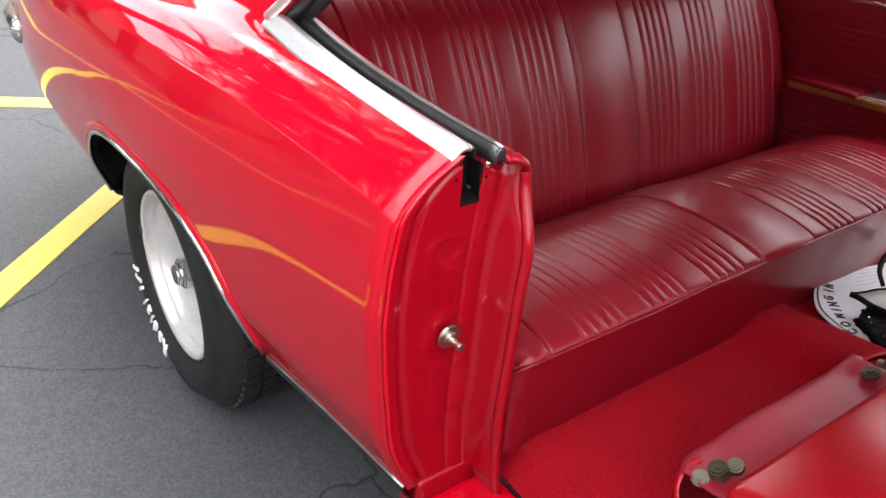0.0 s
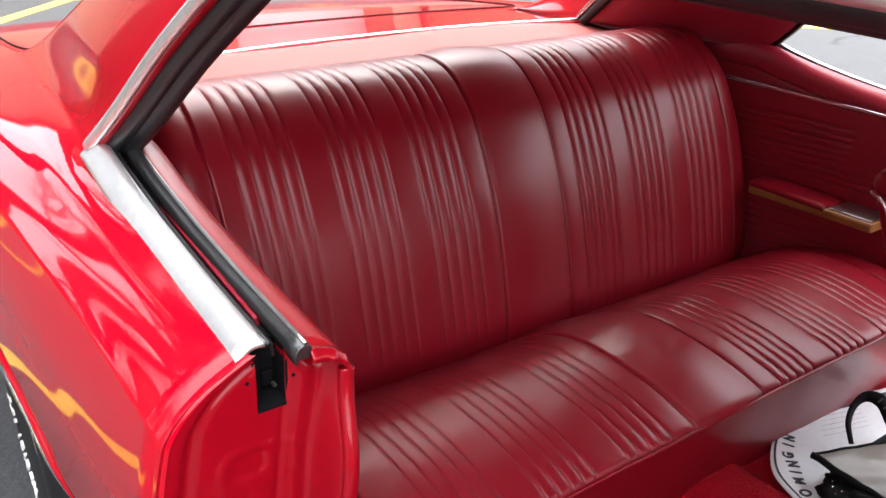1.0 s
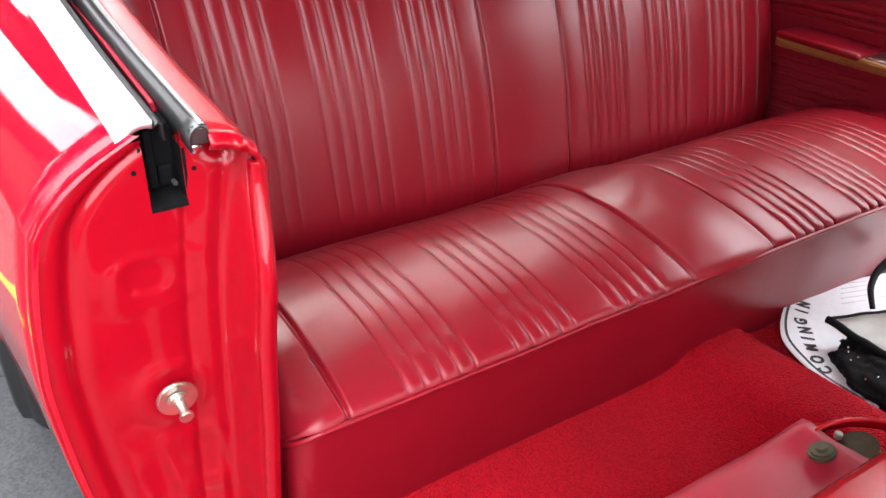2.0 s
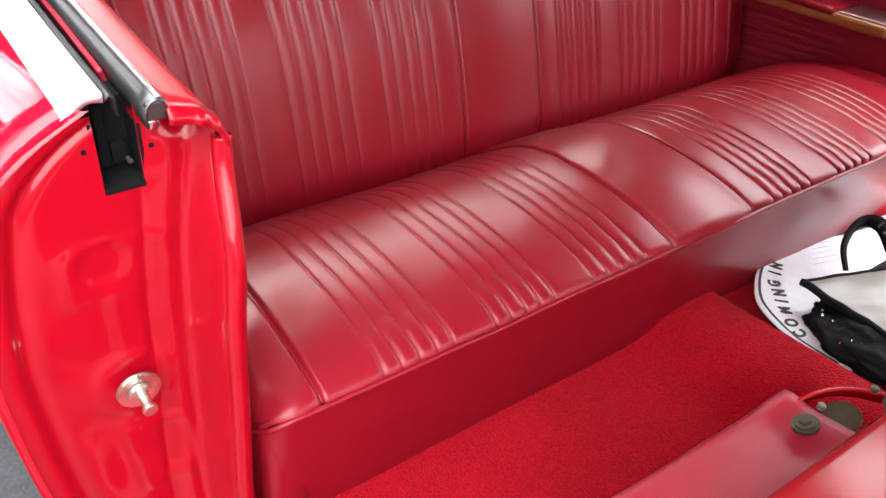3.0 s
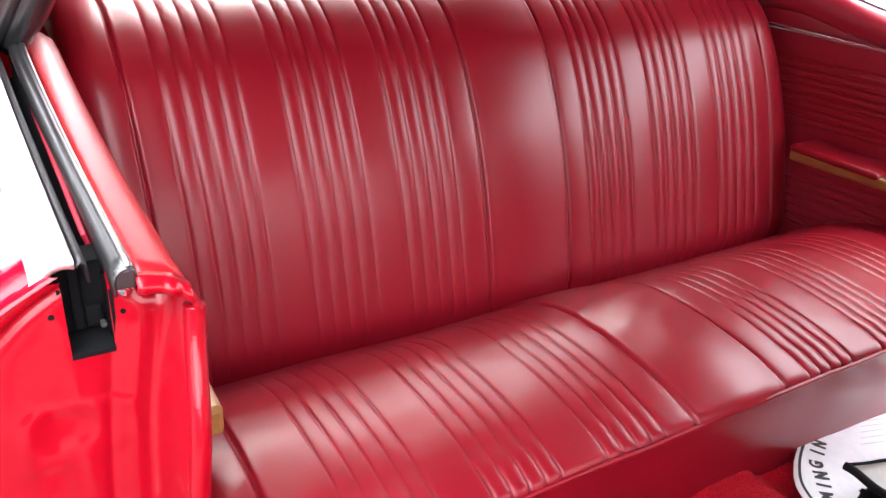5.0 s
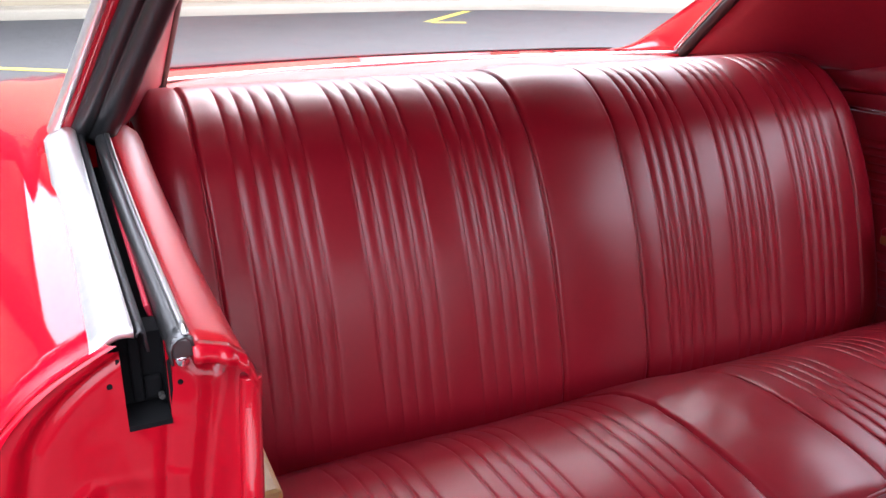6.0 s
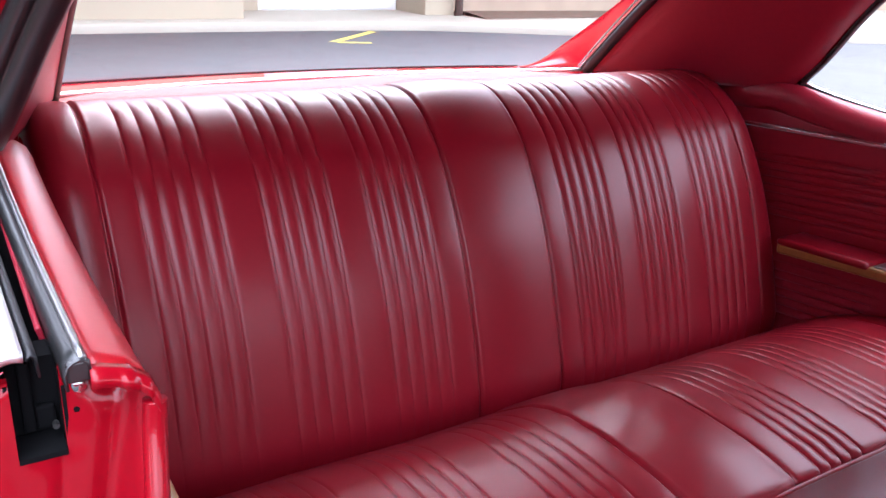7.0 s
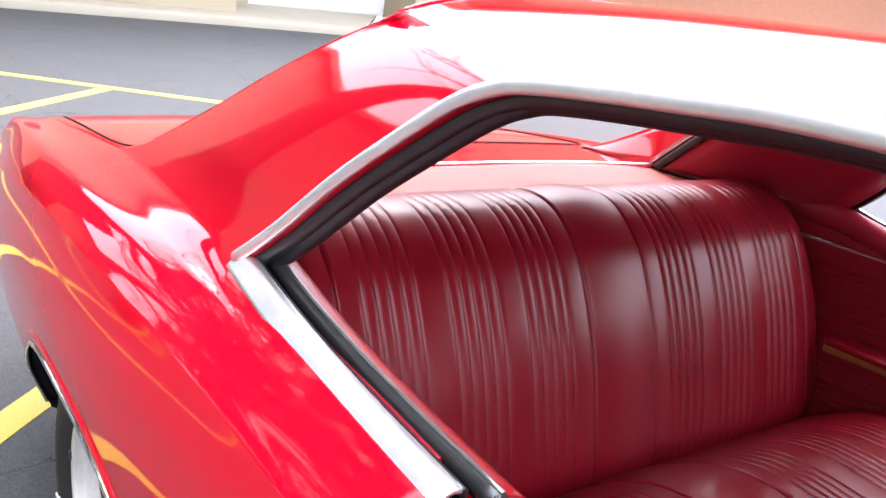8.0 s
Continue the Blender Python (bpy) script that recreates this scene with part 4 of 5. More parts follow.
def floor_height(x, y):
    z = 0.393
    z += 0.043 / (1 + math.exp(-(y + 0.02) / 0.014)) * (1 - 1 / (1 + math.exp(-(y - 0.115) / 0.012)))
    z += 0.15 * max(0, x - 0.06) * math.exp(-((y - 0.045) / 0.075) ** 4)
    z -= 0.045 * max(0.0, min(1.0, (abs(y) - 0.60) / 0.03))
    z += 0.004 * noise.noise(Vector((x * 7, y * 7, 2)))
    return z


CP = np.array([[(x, y, floor_height(x, y) + 0.0016 * random.random()) for y in np.linspace(-0.63, 0.712, 300)] for x in np.linspace(-0.02, 0.95, 225)])
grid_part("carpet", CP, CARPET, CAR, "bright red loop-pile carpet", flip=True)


def trim_panel(sign):
    """Quarter trim panel with pleats, bright strip and armrest, drawn for the far side and mirrored for the near one."""
    prof_z = np.linspace(0.40, 0.925, 330)

    def pleat(x, z):
        d = 0.0
        h = z - 0.09 * (x + 0.25)
        for z0, z1, n, end in ((0.768, 0.846, 5, -0.23), (0.722, 0.752, 2, 0.01), (0.520, 0.628, 6, -0.215)):
            if z0 - 0.008 < h < z1 + 0.008 and -0.54 < x < end:
                k = (h - z0) / (z1 - z0) * n
                near = min(1.0, (end - x) / 0.012)
                d += 0.0046 * math.exp(-abs(k - round(k)) / 0.10) * near
                if z0 < h < z1:
                    d -= 0.0030 * abs(math.sin(math.pi * k)) ** 0.7 * near
        return d

    P = []
    for x in np.linspace(-0.62, 0.02 if sign > 0 else -0.06, 70):
        row = []
        for z in prof_z:
            y = 0.690 + 0.012 * max(0, (z - 0.88) / 0.05) + pleat(x, z)
            row.append((x, y, z))
        P.append(row)
    P = np.array(P)
    top = np.array([[(x, 0.702 - o, float(belt_z(x)) - h) for o, h in ((-0.030, 0.006), (-0.024, -0.003), (-0.012, -0.007), (0.002, -0.003), (0.012, 0.008), (0.016, 0.024), (0.013, 0.042), (0.004, 0.055))] for x in np.linspace(-0.70, 0.02, 28)])
    strip = np.array([(x, 0.686, 0.877 + 0.05 * (x + 0.543)) for x in np.linspace(-0.60, 0.0, 20)])
    base = smooth_curve([(-0.405, 0.66, 0.663), (-0.385, 0.622, 0.665), (-0.25, 0.612, 0.668), (-0.11, 0.612, 0.672)], 20)
    fl = lambda a: a if sign > 0 else mirrored(a)
    panel = grid_part("quarter_trim_panel", fl(P), TRIM_VINYL, CAR, "dark red pleated quarter trim panel", flip=sign < 0, thick=0.004)
    if sign > 0:
        grid_part("window_ledge", fl(top), TRIM_VINYL, CAR, "dark red inner window ledge", flip=True, thick=0.004)
        grid_part("belt_moulding", mirrored(run(-0.507, 0.02, 30, arc)), CHROME, CAR, "bright belt moulding", flip=True, thick=0.002)
        grid_part("slot_seal", mirrored(run(-0.51, 0.02, 30, [(-0.014, 0.004), (-0.017, 0.009), (-0.022, 0.009), (-0.025, 0.0)])), RUBBER, CAR, "black window seal", flip=True, thick=0.002)
    tube("bright_strip", fl(strip), 0.0055, CHROME, panel, "narrow bright trim strip", k=8)
    s = sign
    lo = lambda a, b: (a, b) if s > 0 else (-b, -a)
    tilt = pose(-0.25, 0, 0.679) @ pose(0, 0, 0, 0, -4.9, 0) @ pose(0.25, 0, -0.668) if s > 0 else Matrix.Identity(4)
    y0, y1 = lo(0.612 if s > 0 else 0.596, 0.695)
    part("armrest_base", box_bm((-0.395, y0, 0.659 if s > 0 else 0.652), (-0.10, y1, 0.680 if s > 0 else 0.688), 0.006, m=tilt), WOOD, panel, "yellowed wood-grain armrest base")
    y0, y1 = lo(0.610, 0.693)
    pad = box_bm((-0.395, y0, 0.676), (-0.205, y1, 0.692), 0.0078, 4)
    for v in pad.verts:
        v.co.z -= 0.006 * max(0.0, (v.co.x + 0.25) / 0.045)
    pad.transform(tilt)
    part("armrest_pad", pad, VINYL, panel, "burgundy vinyl armrest pad", smooth=True)
    y0, y1 = lo(0.618, 0.69)
    part("ashtray", box_bm((-0.20, y0 + (0.012 if s < 0 else 0), 0.679), (-0.106, y1, 0.684 if s > 0 else 0.694), 0.002, m=tilt), SATIN if s > 0 else CHROME, panel, "dull bright ashtray lid")


trim_panel(1)
trim_panel(-1)
# out of view: dash and windscreen tint added to hold back light from the front
part("dash_panel", box_bm((0.98, -0.70, 0.36), (1.15, 0.70, 0.99), 0.05, 4), TRIM_VINYL, CAR, "dark red dash panel, unseen, added to block light from the front", smooth=True)
for y in (-0.655, 0.655):
    tube("windscreen_pillar", [(1.10, y, 0.90), (1.10, y, 1.10), (1.09, y, 1.31)], 0.025, PAINT, CAR, "red windscreen pillar", k=10, up=(0, 1, 0))
screen = [[(1.125 - 0.02 * v - 0.03 * u * u, 0.64 * u, 0.90 + 0.41 * v) for u in np.linspace(-1, 1, 21)] for v in np.linspace(0, 1, 8)]
grid_part("windscreen", screen, TINTED, CAR, "unseen windscreen glass, lightly tinted to dim light from the front")
# the near door stands open, swung forward on its hinges
swing = pose(1.13, -0.80, 0, 0, 0, 68)
opened = part("door", box_bm((-1.10, -0.05, 0.36), (0.0, 0.05, 0.93), 0.02, 3, m=swing), PAINT, CAR, "red door standing wide open")
part("door_trim", box_bm((-1.08, 0.052, 0.40), (-0.03, 0.066, 0.90), 0.006, m=swing), TRIM_VINYL, opened, "dark red inner door trim")
part("door_armrest", box_bm((-0.80, 0.066, 0.62), (-0.35, 0.12, 0.68), 0.015, 3, m=swing), VINYL, opened, "burgundy door armrest")
# the far door stands open in the same way
swing = pose(1.13, 0.80, 0, 0, 0, -68)
opened = part("door", box_bm((-1.10, -0.05, 0.36), (0.0, 0.05, 0.93), 0.02, 3, m=swing), PAINT, CAR, "red door standing wide open")
part("door_trim", box_bm((-1.08, -0.066, 0.40), (-0.03, -0.052, 0.90), 0.006, m=swing), TRIM_VINYL, opened, "dark red inner door trim")


# ---- wheel ----
def wheel():
    w = new("wheel")
    w.parent = CAR
    w.matrix_parent_inverse = Matrix.Translation(-CAR.location)
    w.location = HUB
    w["label"] = "silver five-spoke wheel with white-lettered tyre"
    c = (0, 0, 0)
    R, K = 0.316, 0.935
    prof = [(0.198, 0.10), (0.205, 0.115), (0.25, 0.128), (0.30, 0.118), (0.33, 0.102), (0.343, 0.080), (0.345, 0.04), (0.345, 0.0), (0.345, -0.05), (0.342, -0.078), (0.332, -0.096), (0.318, -0.108), (0.31, -0.113), (0.305, -0.1125), (0.288, -0.128), (0.262, -0.134), (0.238, -0.130), (0.217, -0.114), (0.205, -0.104), (0.198, -0.096)]
    prof = [(r * K if r < 0.3 else R - (0.345 - r), y) for r, y in prof]
    tyre = lathe("tyre", prof, c, TYRE, w, "black tyre with white raised letters", n=120)
    bm = bmesh.new()
    for k in range(64):
        a = 2 * math.pi * k / 64
        for y, dy, tw in ((-0.065, 0.018, 8), (-0.022, 0.016, -8), (0.022, 0.016, 8), (0.065, 0.018, -8)):
            box_bm((-0.0125, y - dy, R - 0.004), (0.0125, y + dy, R + 0.006), 0.0, bm=bm, m=pose(0, 0, 0, 0, math.degrees(a), 0) @ pose(0, 0, 0, 0, 0, tw))
    part("tread", bm, TYRE, w, "black tread blocks")
    rim = [(0.150, 0.09), (0.185, 0.05), (0.187, -0.05), (0.192, -0.085), (0.197, -0.098), (0.206, -0.108), (0.209, -0.111), (0.207, -0.114), (0.203, -0.1135), (0.1965, -0.1115), (0.1945, -0.108), (0.194, -0.094), (0.192, -0.090), (0.183, -0.088), (0.181, -0.084), (0.179, -0.06), (0.176, -0.02), (0.172, 0.02)]
    rim = [(r * K, y) for r, y in rim]
    lathe("rim", rim, c, ALLOY, w, "silver wheel rim", n=96)
    disc = [(0.0, -0.030), (0.06, -0.034), (0.082, -0.028), (0.088, 0.0), (0.086, 0.02)]
    lathe("brake_drum", [(0.0, 0.018), (0.14, 0.020), (0.150, 0.028), (0.152, 0.08)], c, DRUM, w, "dark grey brake drum behind the spokes", n=48)
    lathe("wheel_centre", disc, c, ALLOY, w, "silver wheel centre", n=60)
    for k in range(5):
        a = 2 * math.pi * k / 5 + 0.25
        P = []
        for u in np.linspace(0, 1, 10):
            r = 0.05 + 0.118 * u
            hw = 0.030 - 0.010 * math.sin(math.pi * u) + 0.014 * u
            y = -0.040 - 0.022 * u + 0.014 * math.sin(math.pi * u)
            ring = []
            for (o, h) in ((-1, 0.035), (-1, 0.008), (-0.8, 0.0), (0, -0.006), (0.8, 0.0), (1, 0.008), (1, 0.035)):
                px, pz = r, o * hw
                ring.append((px * math.cos(a) - pz * math.sin(a), y + h, px * math.sin(a) + pz * math.cos(a)))
            P.append(ring)
        grid_part("spoke", P, ALLOY, w)
    part("balance_weight", box_bm((-0.196, -0.118, 0.012), (-0.188, -0.109, 0.034), 0.002), DRUM, w, "small grey balance weight on the rim")
    part("centre_cap", cyl_bm(pose(0, -0.066, 0, 90, 0, 0), 0.041, 0.060, 8, r2=0.036, bevel=0.004), CHROME, w, "chrome octagonal centre cap")
    part("cap_end", cyl_bm(pose(0, -0.100, 0, 90, 0, 0), 0.024, 0.014, 20, bevel=0.003), CHROME, w)
    for k in range(5):
        a = 2 * math.pi * k / 5 + 0.88
        part("lug_nut", cyl_bm(pose(0.058 * math.cos(a), -0.046, 0.058 * math.sin(a), 90, 0, 0), 0.0095, 0.03, 6, bevel=0.002), CHROME, w)
    # raised white word, and plain bars for the mark after it
    rt = 0.243
    for ch, ang in zip("Radial", (255.0, 247.6, 240.2, 234.6, 229.2, 223.6)):
        me = letter_data(ch, 0.047, 0.0030, 0.006)
        me.transform(Matrix.Diagonal((0.98, 1.38, 1.0, 1.0)))
        me.transform(Matrix.Translation((rt * math.cos(radians(ang)), -0.1335, rt * math.sin(radians(ang)))) @ Matrix.Rotation(radians(90), 4, "X") @ Matrix.Rotation(radians(ang - 90), 4, "Z"))
        place("raised_letter", me, WHITE, w, "white raised letter")
    for h, tl, ang in ((0.036, 0, 215.5), (0.040, 25, 209.5), (0.036, 10, 203.5)):
        m = Matrix.Translation((rt * math.cos(radians(ang)), -0.1335, rt * math.sin(radians(ang)))) @ Matrix.Rotation(radians(90 - ang), 4, "Y") @ Matrix.Rotation(radians(tl), 4, "Y")
        part("raised_bar", box_bm((-0.0045, -0.0022, -h / 2), (0.0045, 0.0022, h / 2), m=m), WHITE, w, "white raised bar")
    return w


wheel()


# ---- rear bench seat ----
YC = 0.008
PLEATS = [0.445, 0.469, 0.494, 0.519, 0.545, 0.284, 0.309, 0.334, 0.358, 0.383, 0.131, 0.154, 0.178, 0.202, 0.226]
CUSHION_PLEATS = [0.429, 0.451, 0.473, 0.496, 0.518, 0.284, 0.305, 0.327, 0.349, 0.371, 0.131, 0.153, 0.175, 0.197, 0.219]
SEAMS = [0.082, 0.590]


def pleat_depth(y, fade, pleats=PLEATS, line=0.0):
    a = abs(y - YC)
    d = -0.0017 * line * max(math.exp(-abs(a - p) / 0.0011) for p in pleats)
    for k in range(0, len(pleats), 5):
        first, last = pleats[k], pleats[k + 4]
        if first < a < last:
            near = min(abs(a - p) for p in pleats[k:k + 5])
            u = min(1.0, near / ((last - first) / 8))
            d -= 0.0042 * fade * ((1 - u) ** 2.2)
            d += 0.0008 * fade * math.sin(math.pi * u / 2)
        else:
            out = max(first - a, a - last)
            d -= 0.0042 * fade * math.exp(-out / 0.0036) if out < 0.03 else 0.0
    for c0, w in ((0.2550, 0.026), (0.4140, 0.028), (0.1065, 0.020), (0.5675, 0.018)):
        if abs(a - c0) < w:
            d += 0.0005 * fade * math.cos(math.pi / 2 * (a - c0) / w)
    for p in SEAMS:
        if abs(a - p) < 0.03:
            d -= 0.0046 * math.exp(-((a - p) / 0.0022) ** 2) + 0.0014 * math.exp(-((a - p) / 0.011) ** 2)
            d += 0.0012 * math.exp(-((a - p + 0.006) / 0.004) ** 2)
    return d


def seat_columns(pleats):
    ys = list(np.linspace(-0.648, 0.668, 150)) + list(np.linspace(-0.648, -0.615, 12))
    for p in pleats + SEAMS:
        for s in (-1, 1):
            ys += [YC + s * p + o for o in (-0.0125, -0.0095, -0.0068, -0.0045, -0.0026, -0.0013, 0.0, 0.0013, 0.0026, 0.0045, 0.0068, 0.0095, 0.0125)]
    ys = sorted(ys)
    out = [ys[0]]
    for y in ys[1:]:
        if y - out[-1] > 0.0010:
            out.append(y)
    return out


def upholstery(prof, n, fade_fn, lump, seed, end_round, pleats, brk=0.0):
    c = smooth_curve(prof, n)
    t = np.gradient(c, axis=0)
    t /= np.linalg.norm(t, axis=1)[:, None]
    nrm = np.stack([-t[:, 1], t[:, 0]], axis=1)
    if nrm[n // 2] @ np.array([1, 1]) < 0:
        nrm = -nrm
    P = []
    for y in seat_columns(pleats):
        edge = min(y + 0.648, 0.668 - y)
        drop = end_round * (1 - math.sqrt(max(0.0, 1 - max(0.0, 1 - edge / end_round) ** 2))) if edge < end_round else 0.0
        row = []
        for i in range(n):
            s = i / (n - 1)
            d = pleat_depth(y, fade_fn(s, y), pleats, smoothstep(0.27, 0.40, s) if brk else 0.7 * fade_fn(s, y)) + lump * noise.noise(Vector((c[i, 0] * 6 + seed, y * 6, c[i, 1] * 6))) + (0.35 * lump * noise.noise(Vector((c[i, 0] * 19 + seed, y * 19, c[i, 1] * 19))) if brk else 0.0)
            a = abs(y - YC)
            d += 0.006 * math.cos(min(1, a / 0.082) * math.pi / 2) if a < 0.082 else 0.0
            if brk and n > 1:
                d += 0.006 * noise.noise(Vector((c[i, 0] * 12, y * 24 + c[i, 0] * 18, 3))) * math.exp(-((y + 0.625) / 0.045) ** 2) * smoothstep(0.55, 0.9, s)
                d += 0.0035 * noise.noise(Vector((c[i, 0] * 30 + y * 16, y * 9, 11))) * math.exp(-((y - YC) / 0.10) ** 4) * smoothstep(0.25, 0.45, s) * (1 - smoothstep(0.6, 0.8, s))
                g = max(math.exp(-((a - c0) / 0.052) ** 4) for c0 in (0.175, 0.328, 0.473))
                d += g * (0.0016 * math.exp(-((s - 0.925) / 0.03) ** 2) - 0.0007 * math.exp(-((s - brk - 0.006 * math.sin(90 * y)) / 0.022) ** 2))
            d -= drop
            row.append((c[i, 0] + nrm[i, 0] * d, y, c[i, 1] + nrm[i, 1] * d))
        P.append(row)
    return np.array(P)


def smoothstep(a, b, v):
    u = min(1.0, max(0.0, (v - a) / (b - a)))
    return u * u * (3 - 2 * u)


SEAT = thing("rear_bench_seat", (-0.3, 0.008, 0.40), "burgundy vinyl rear bench seat with pleated panels", "bench seat")
BACK = [(-0.80, 0.925), (-0.755, 0.957), (-0.70, 0.967), (-0.650, 0.963), (-0.609, 0.947), (-0.571, 0.921), (-0.534, 0.885), (-0.495, 0.825), (-0.461, 0.761), (-0.434, 0.695), (-0.411, 0.627), (-0.395, 0.575), (-0.383, 0.530), (-0.3815, 0.500), (-0.384, 0.46), (-0.386, 0.40)]
CUSH = [(-0.42, 0.448), (-0.398, 0.472), (-0.368, 0.500), (-0.334, 0.527), (-0.265, 0.574), (-0.200, 0.6015), (-0.140, 0.6115), (-0.080, 0.6145), (-0.020, 0.6125), (0.030, 0.605), (0.053, 0.599), (0.0585, 0.591)]
back = upholstery(BACK, 84, lambda s, y: smoothstep(0.10, 0.2, s) * (0.62 - 0.50 * smoothstep(0.66, 0.96, s)), 0.0006, 3.0, 0.045, PLEATS)
grid_part("backrest", back, VINYL, SEAT, "pleated burgundy vinyl backrest", flip=False)
cush = upholstery(CUSH, 110, lambda s, y: smoothstep(0.22, 0.50, s) * (0.14 + 0.26 * smoothstep(0.84, 0.92, s)), 0.0028, 8.0, 0.034, CUSHION_PLEATS, 0.865)
grid_part("cushion", cush, VINYL, SEAT, "pleated burgundy vinyl seat cushion", flip=False)
def end_fall(y):
    return max(0.0, 1 - min(y + 0.648, 0.668 - y) / 0.034)


edge = np.array([(0.0605 - 0.034 * (1 - math.sqrt(1 - end_fall(y) ** 2)) + 0.002 * noise.noise(Vector((y * 9, 0, 0))), y, 0.5905 - 0.022 * end_fall(y) ** 2 + 0.003 * noise.noise(Vector((y * 7, 5, 0)))) for y in sorted(list(np.linspace(-0.648, 0.668, 240)) + list(np.linspace(-0.6475, -0.62, 14)))])
tube("piping", edge, 0.0032, VINYL, SEAT, "burgundy welt piping", k=8)
sk = []
for p in edge:
    b = 0.004 * noise.noise(Vector((p[1] * 4, 1, 1)))
    sk.append([(p[0] - 0.003, p[1], p[2] - 0.002), (p[0] - 0.006 + b, p[1], p[2] - 0.05), (p[0] - 0.014 + b, p[1], 0.47), (0.034 + b * 0.5, p[1], 0.42), (0.030, p[1], 0.372)])
grid_part("skirt", sk, VINYL, SEAT, "smooth burgundy vinyl seat skirt", flip=False)


part("cushion_side", box_bm((-0.10, -0.646, 0.40), (0.050, -0.595, 0.592), 0.018, 4), VINYL, SEAT, "burgundy vinyl end of the cushion", smooth=True)


# ---- front seats ----
def front_seat(name, y0, y1, label, folded):
    s = thing(name, (0.45, (y0 + y1) / 2, 0.40), label, "car seat", group="front bucket seats")
    yc, hw = (y0 + y1) / 2, (y1 - y0) / 2
    part("seat_base", box_bm((0.36, y0 + 0.01, 0.40), (0.88, y1 - 0.01, 0.54), 0.04, 4), VINYL, s, "burgundy vinyl seat cushion", smooth=True)
    if folded:
        up = Vector((0.955, 0, 0.295)).normalized()
    else:
        up = Vector((-0.212, 0, 0.41)).normalized()
    fwd = Vector((0, 1, 0)).cross(up)
    if not folded and fwd.x < 0:
        fwd = -fwd
    if folded and fwd.z > 0:
        fwd = -fwd
    m = Matrix((( up.x, 0, fwd.x, 0.372 if folded else 0.315), (up.y, 1, fwd.y, 0), (up.z, 0, fwd.z, 0.585), (0, 0, 0, 1)))
    # local axes: x along the height, y across, z towards the seat's front
    H = 0.455
    shell = box_bm((0.0, y0, -0.022), (H, y1, 0.050), 0.020, 4)
    if not folded:
        for v in shell.verts:
            v.co.z += max(0.0, v.co.z - 0.01) * 1.9 * (1 - v.co.x / H)
    shell.transform(m)
    part("back_shell", shell, PLASTIC if folded else VINYL, s, "glossy red moulded seat back shell" if folded else "burgundy moulded seat back shell", smooth=True)
    pad = box_bm((-0.01, y0 + 0.004, 0.03), (H + 0.028, y1 - 0.004, 0.135), 0.048, 6)
    if not folded:
        for v in pad.verts:
            v.co.z += 0.075 * (1 - v.co.x / H)
    pad.transform(m)
    part("backrest", pad, VINYL, s, "burgundy vinyl seat backrest", smooth=True)
    for k in range(9):
        y = yc + (k - 4) * hw * 0.17
        lift = 0.0 if folded else 0.075
        pl = [m @ Vector((p[0], p[1], p[2] + lift * (1 - p[0] / H))) for p in ((0.02, y, 0.134), (0.2, y, 0.136), (H - 0.01, y, 0.134), (H + 0.018, y, 0.112), (H + 0.029, y, 0.08))]
        tube("pleat", smooth_curve([tuple(p) for p in pl], 16), 0.006, VINYL, s, k=6, up=(0, 1, 0))
    for y in (y0 - 0.001, y1 + 0.001):
        st = [m @ Vector(p) for p in ((0.045, y, 0.010), (0.2, y, 0.004), (H - 0.07, y, 0.0), (H - 0.035, y, -0.006), (H - 0.026, y, -0.018))]
        tube("bright_edge", smooth_curve([tuple(p) for p in st], 24), 0.0047, CHROME, s, "bright seat side moulding", k=8, up=(0, 1, 0))
    if not folded:
        for y in (y0 + 0.002, y1 - 0.002):
            st = [m @ Vector((a, y, b + 0.075 * (1 - a / H))) for a, b in ((0.0, 0.048), (0.15, 0.050), (0.3, 0.050), (H - 0.05, 0.048), (H - 0.01, 0.044), (H + 0.006, 0.036))]
            tube("piping", smooth_curve([tuple(p) for p in st], 30), 0.0042, VINYL, s, "burgundy welt piping", k=8, up=(0, 1, 0))
    # hinge arms and bolts at both sides
    for y, d in ((y0 + 0.012, -1), (y1 - 0.012, 1)):
        if not folded:
            rim = smooth_curve([(0.300, 0.622), (0.294, 0.600), (0.297, 0.570), (0.308, 0.540), (0.326, 0.515), (0.350, 0.502), (0.385, 0.500)], 20)
            arm = [[(p[0], y + d * 0.002, p[1]), (p[0] + 0.001, y + d * 0.005, p[1] + 0.002), (p[0] + 0.012, y + d * 0.0055, p[1] + 0.006), (p[0] + 0.04, y + d * 0.0045, p[1] + 0.018), (p[0] + 0.07, y + d * 0.004, p[1] + 0.03)] for p in rim]
            grid_part("hinge_arm", arm, VINYL, s, "dark red curved hinge arm", thick=0.002)
            part("hinge_pivot", cyl_bm(pose(0.326, y + d * 0.007, 0.560, 90, 0, 0), 0.011, 0.006, 18, bevel=0.002), DARKSATIN, s, "dark steel hinge pivot")
            part("hinge_stop", box_bm((0.352, y + d * 0.006 - 0.005, 0.514), (0.372, y + d * 0.006 + 0.005, 0.528), 0.003), SATIN, s, "bright hinge stop")
    if folded:
        # loose boot behind the cushion, open at the top
        sec = smooth_curve([(0.312, 0.42), (0.290, 0.47), (0.276, 0.512), (0.274, 0.528), (0.284, 0.536), (0.315, 0.536), (0.350, 0.544), (0.385, 0.556)], 22)
        flap = []
        for u in np.linspace(0, 1, 40):
            y = y0 + 0.035 + (y1 - y0 - 0.14) * u
            rise = 0.010 * math.exp(-(u / 0.1) ** 2) + 0.012 * math.exp(-((1 - u) / 0.08) ** 2)
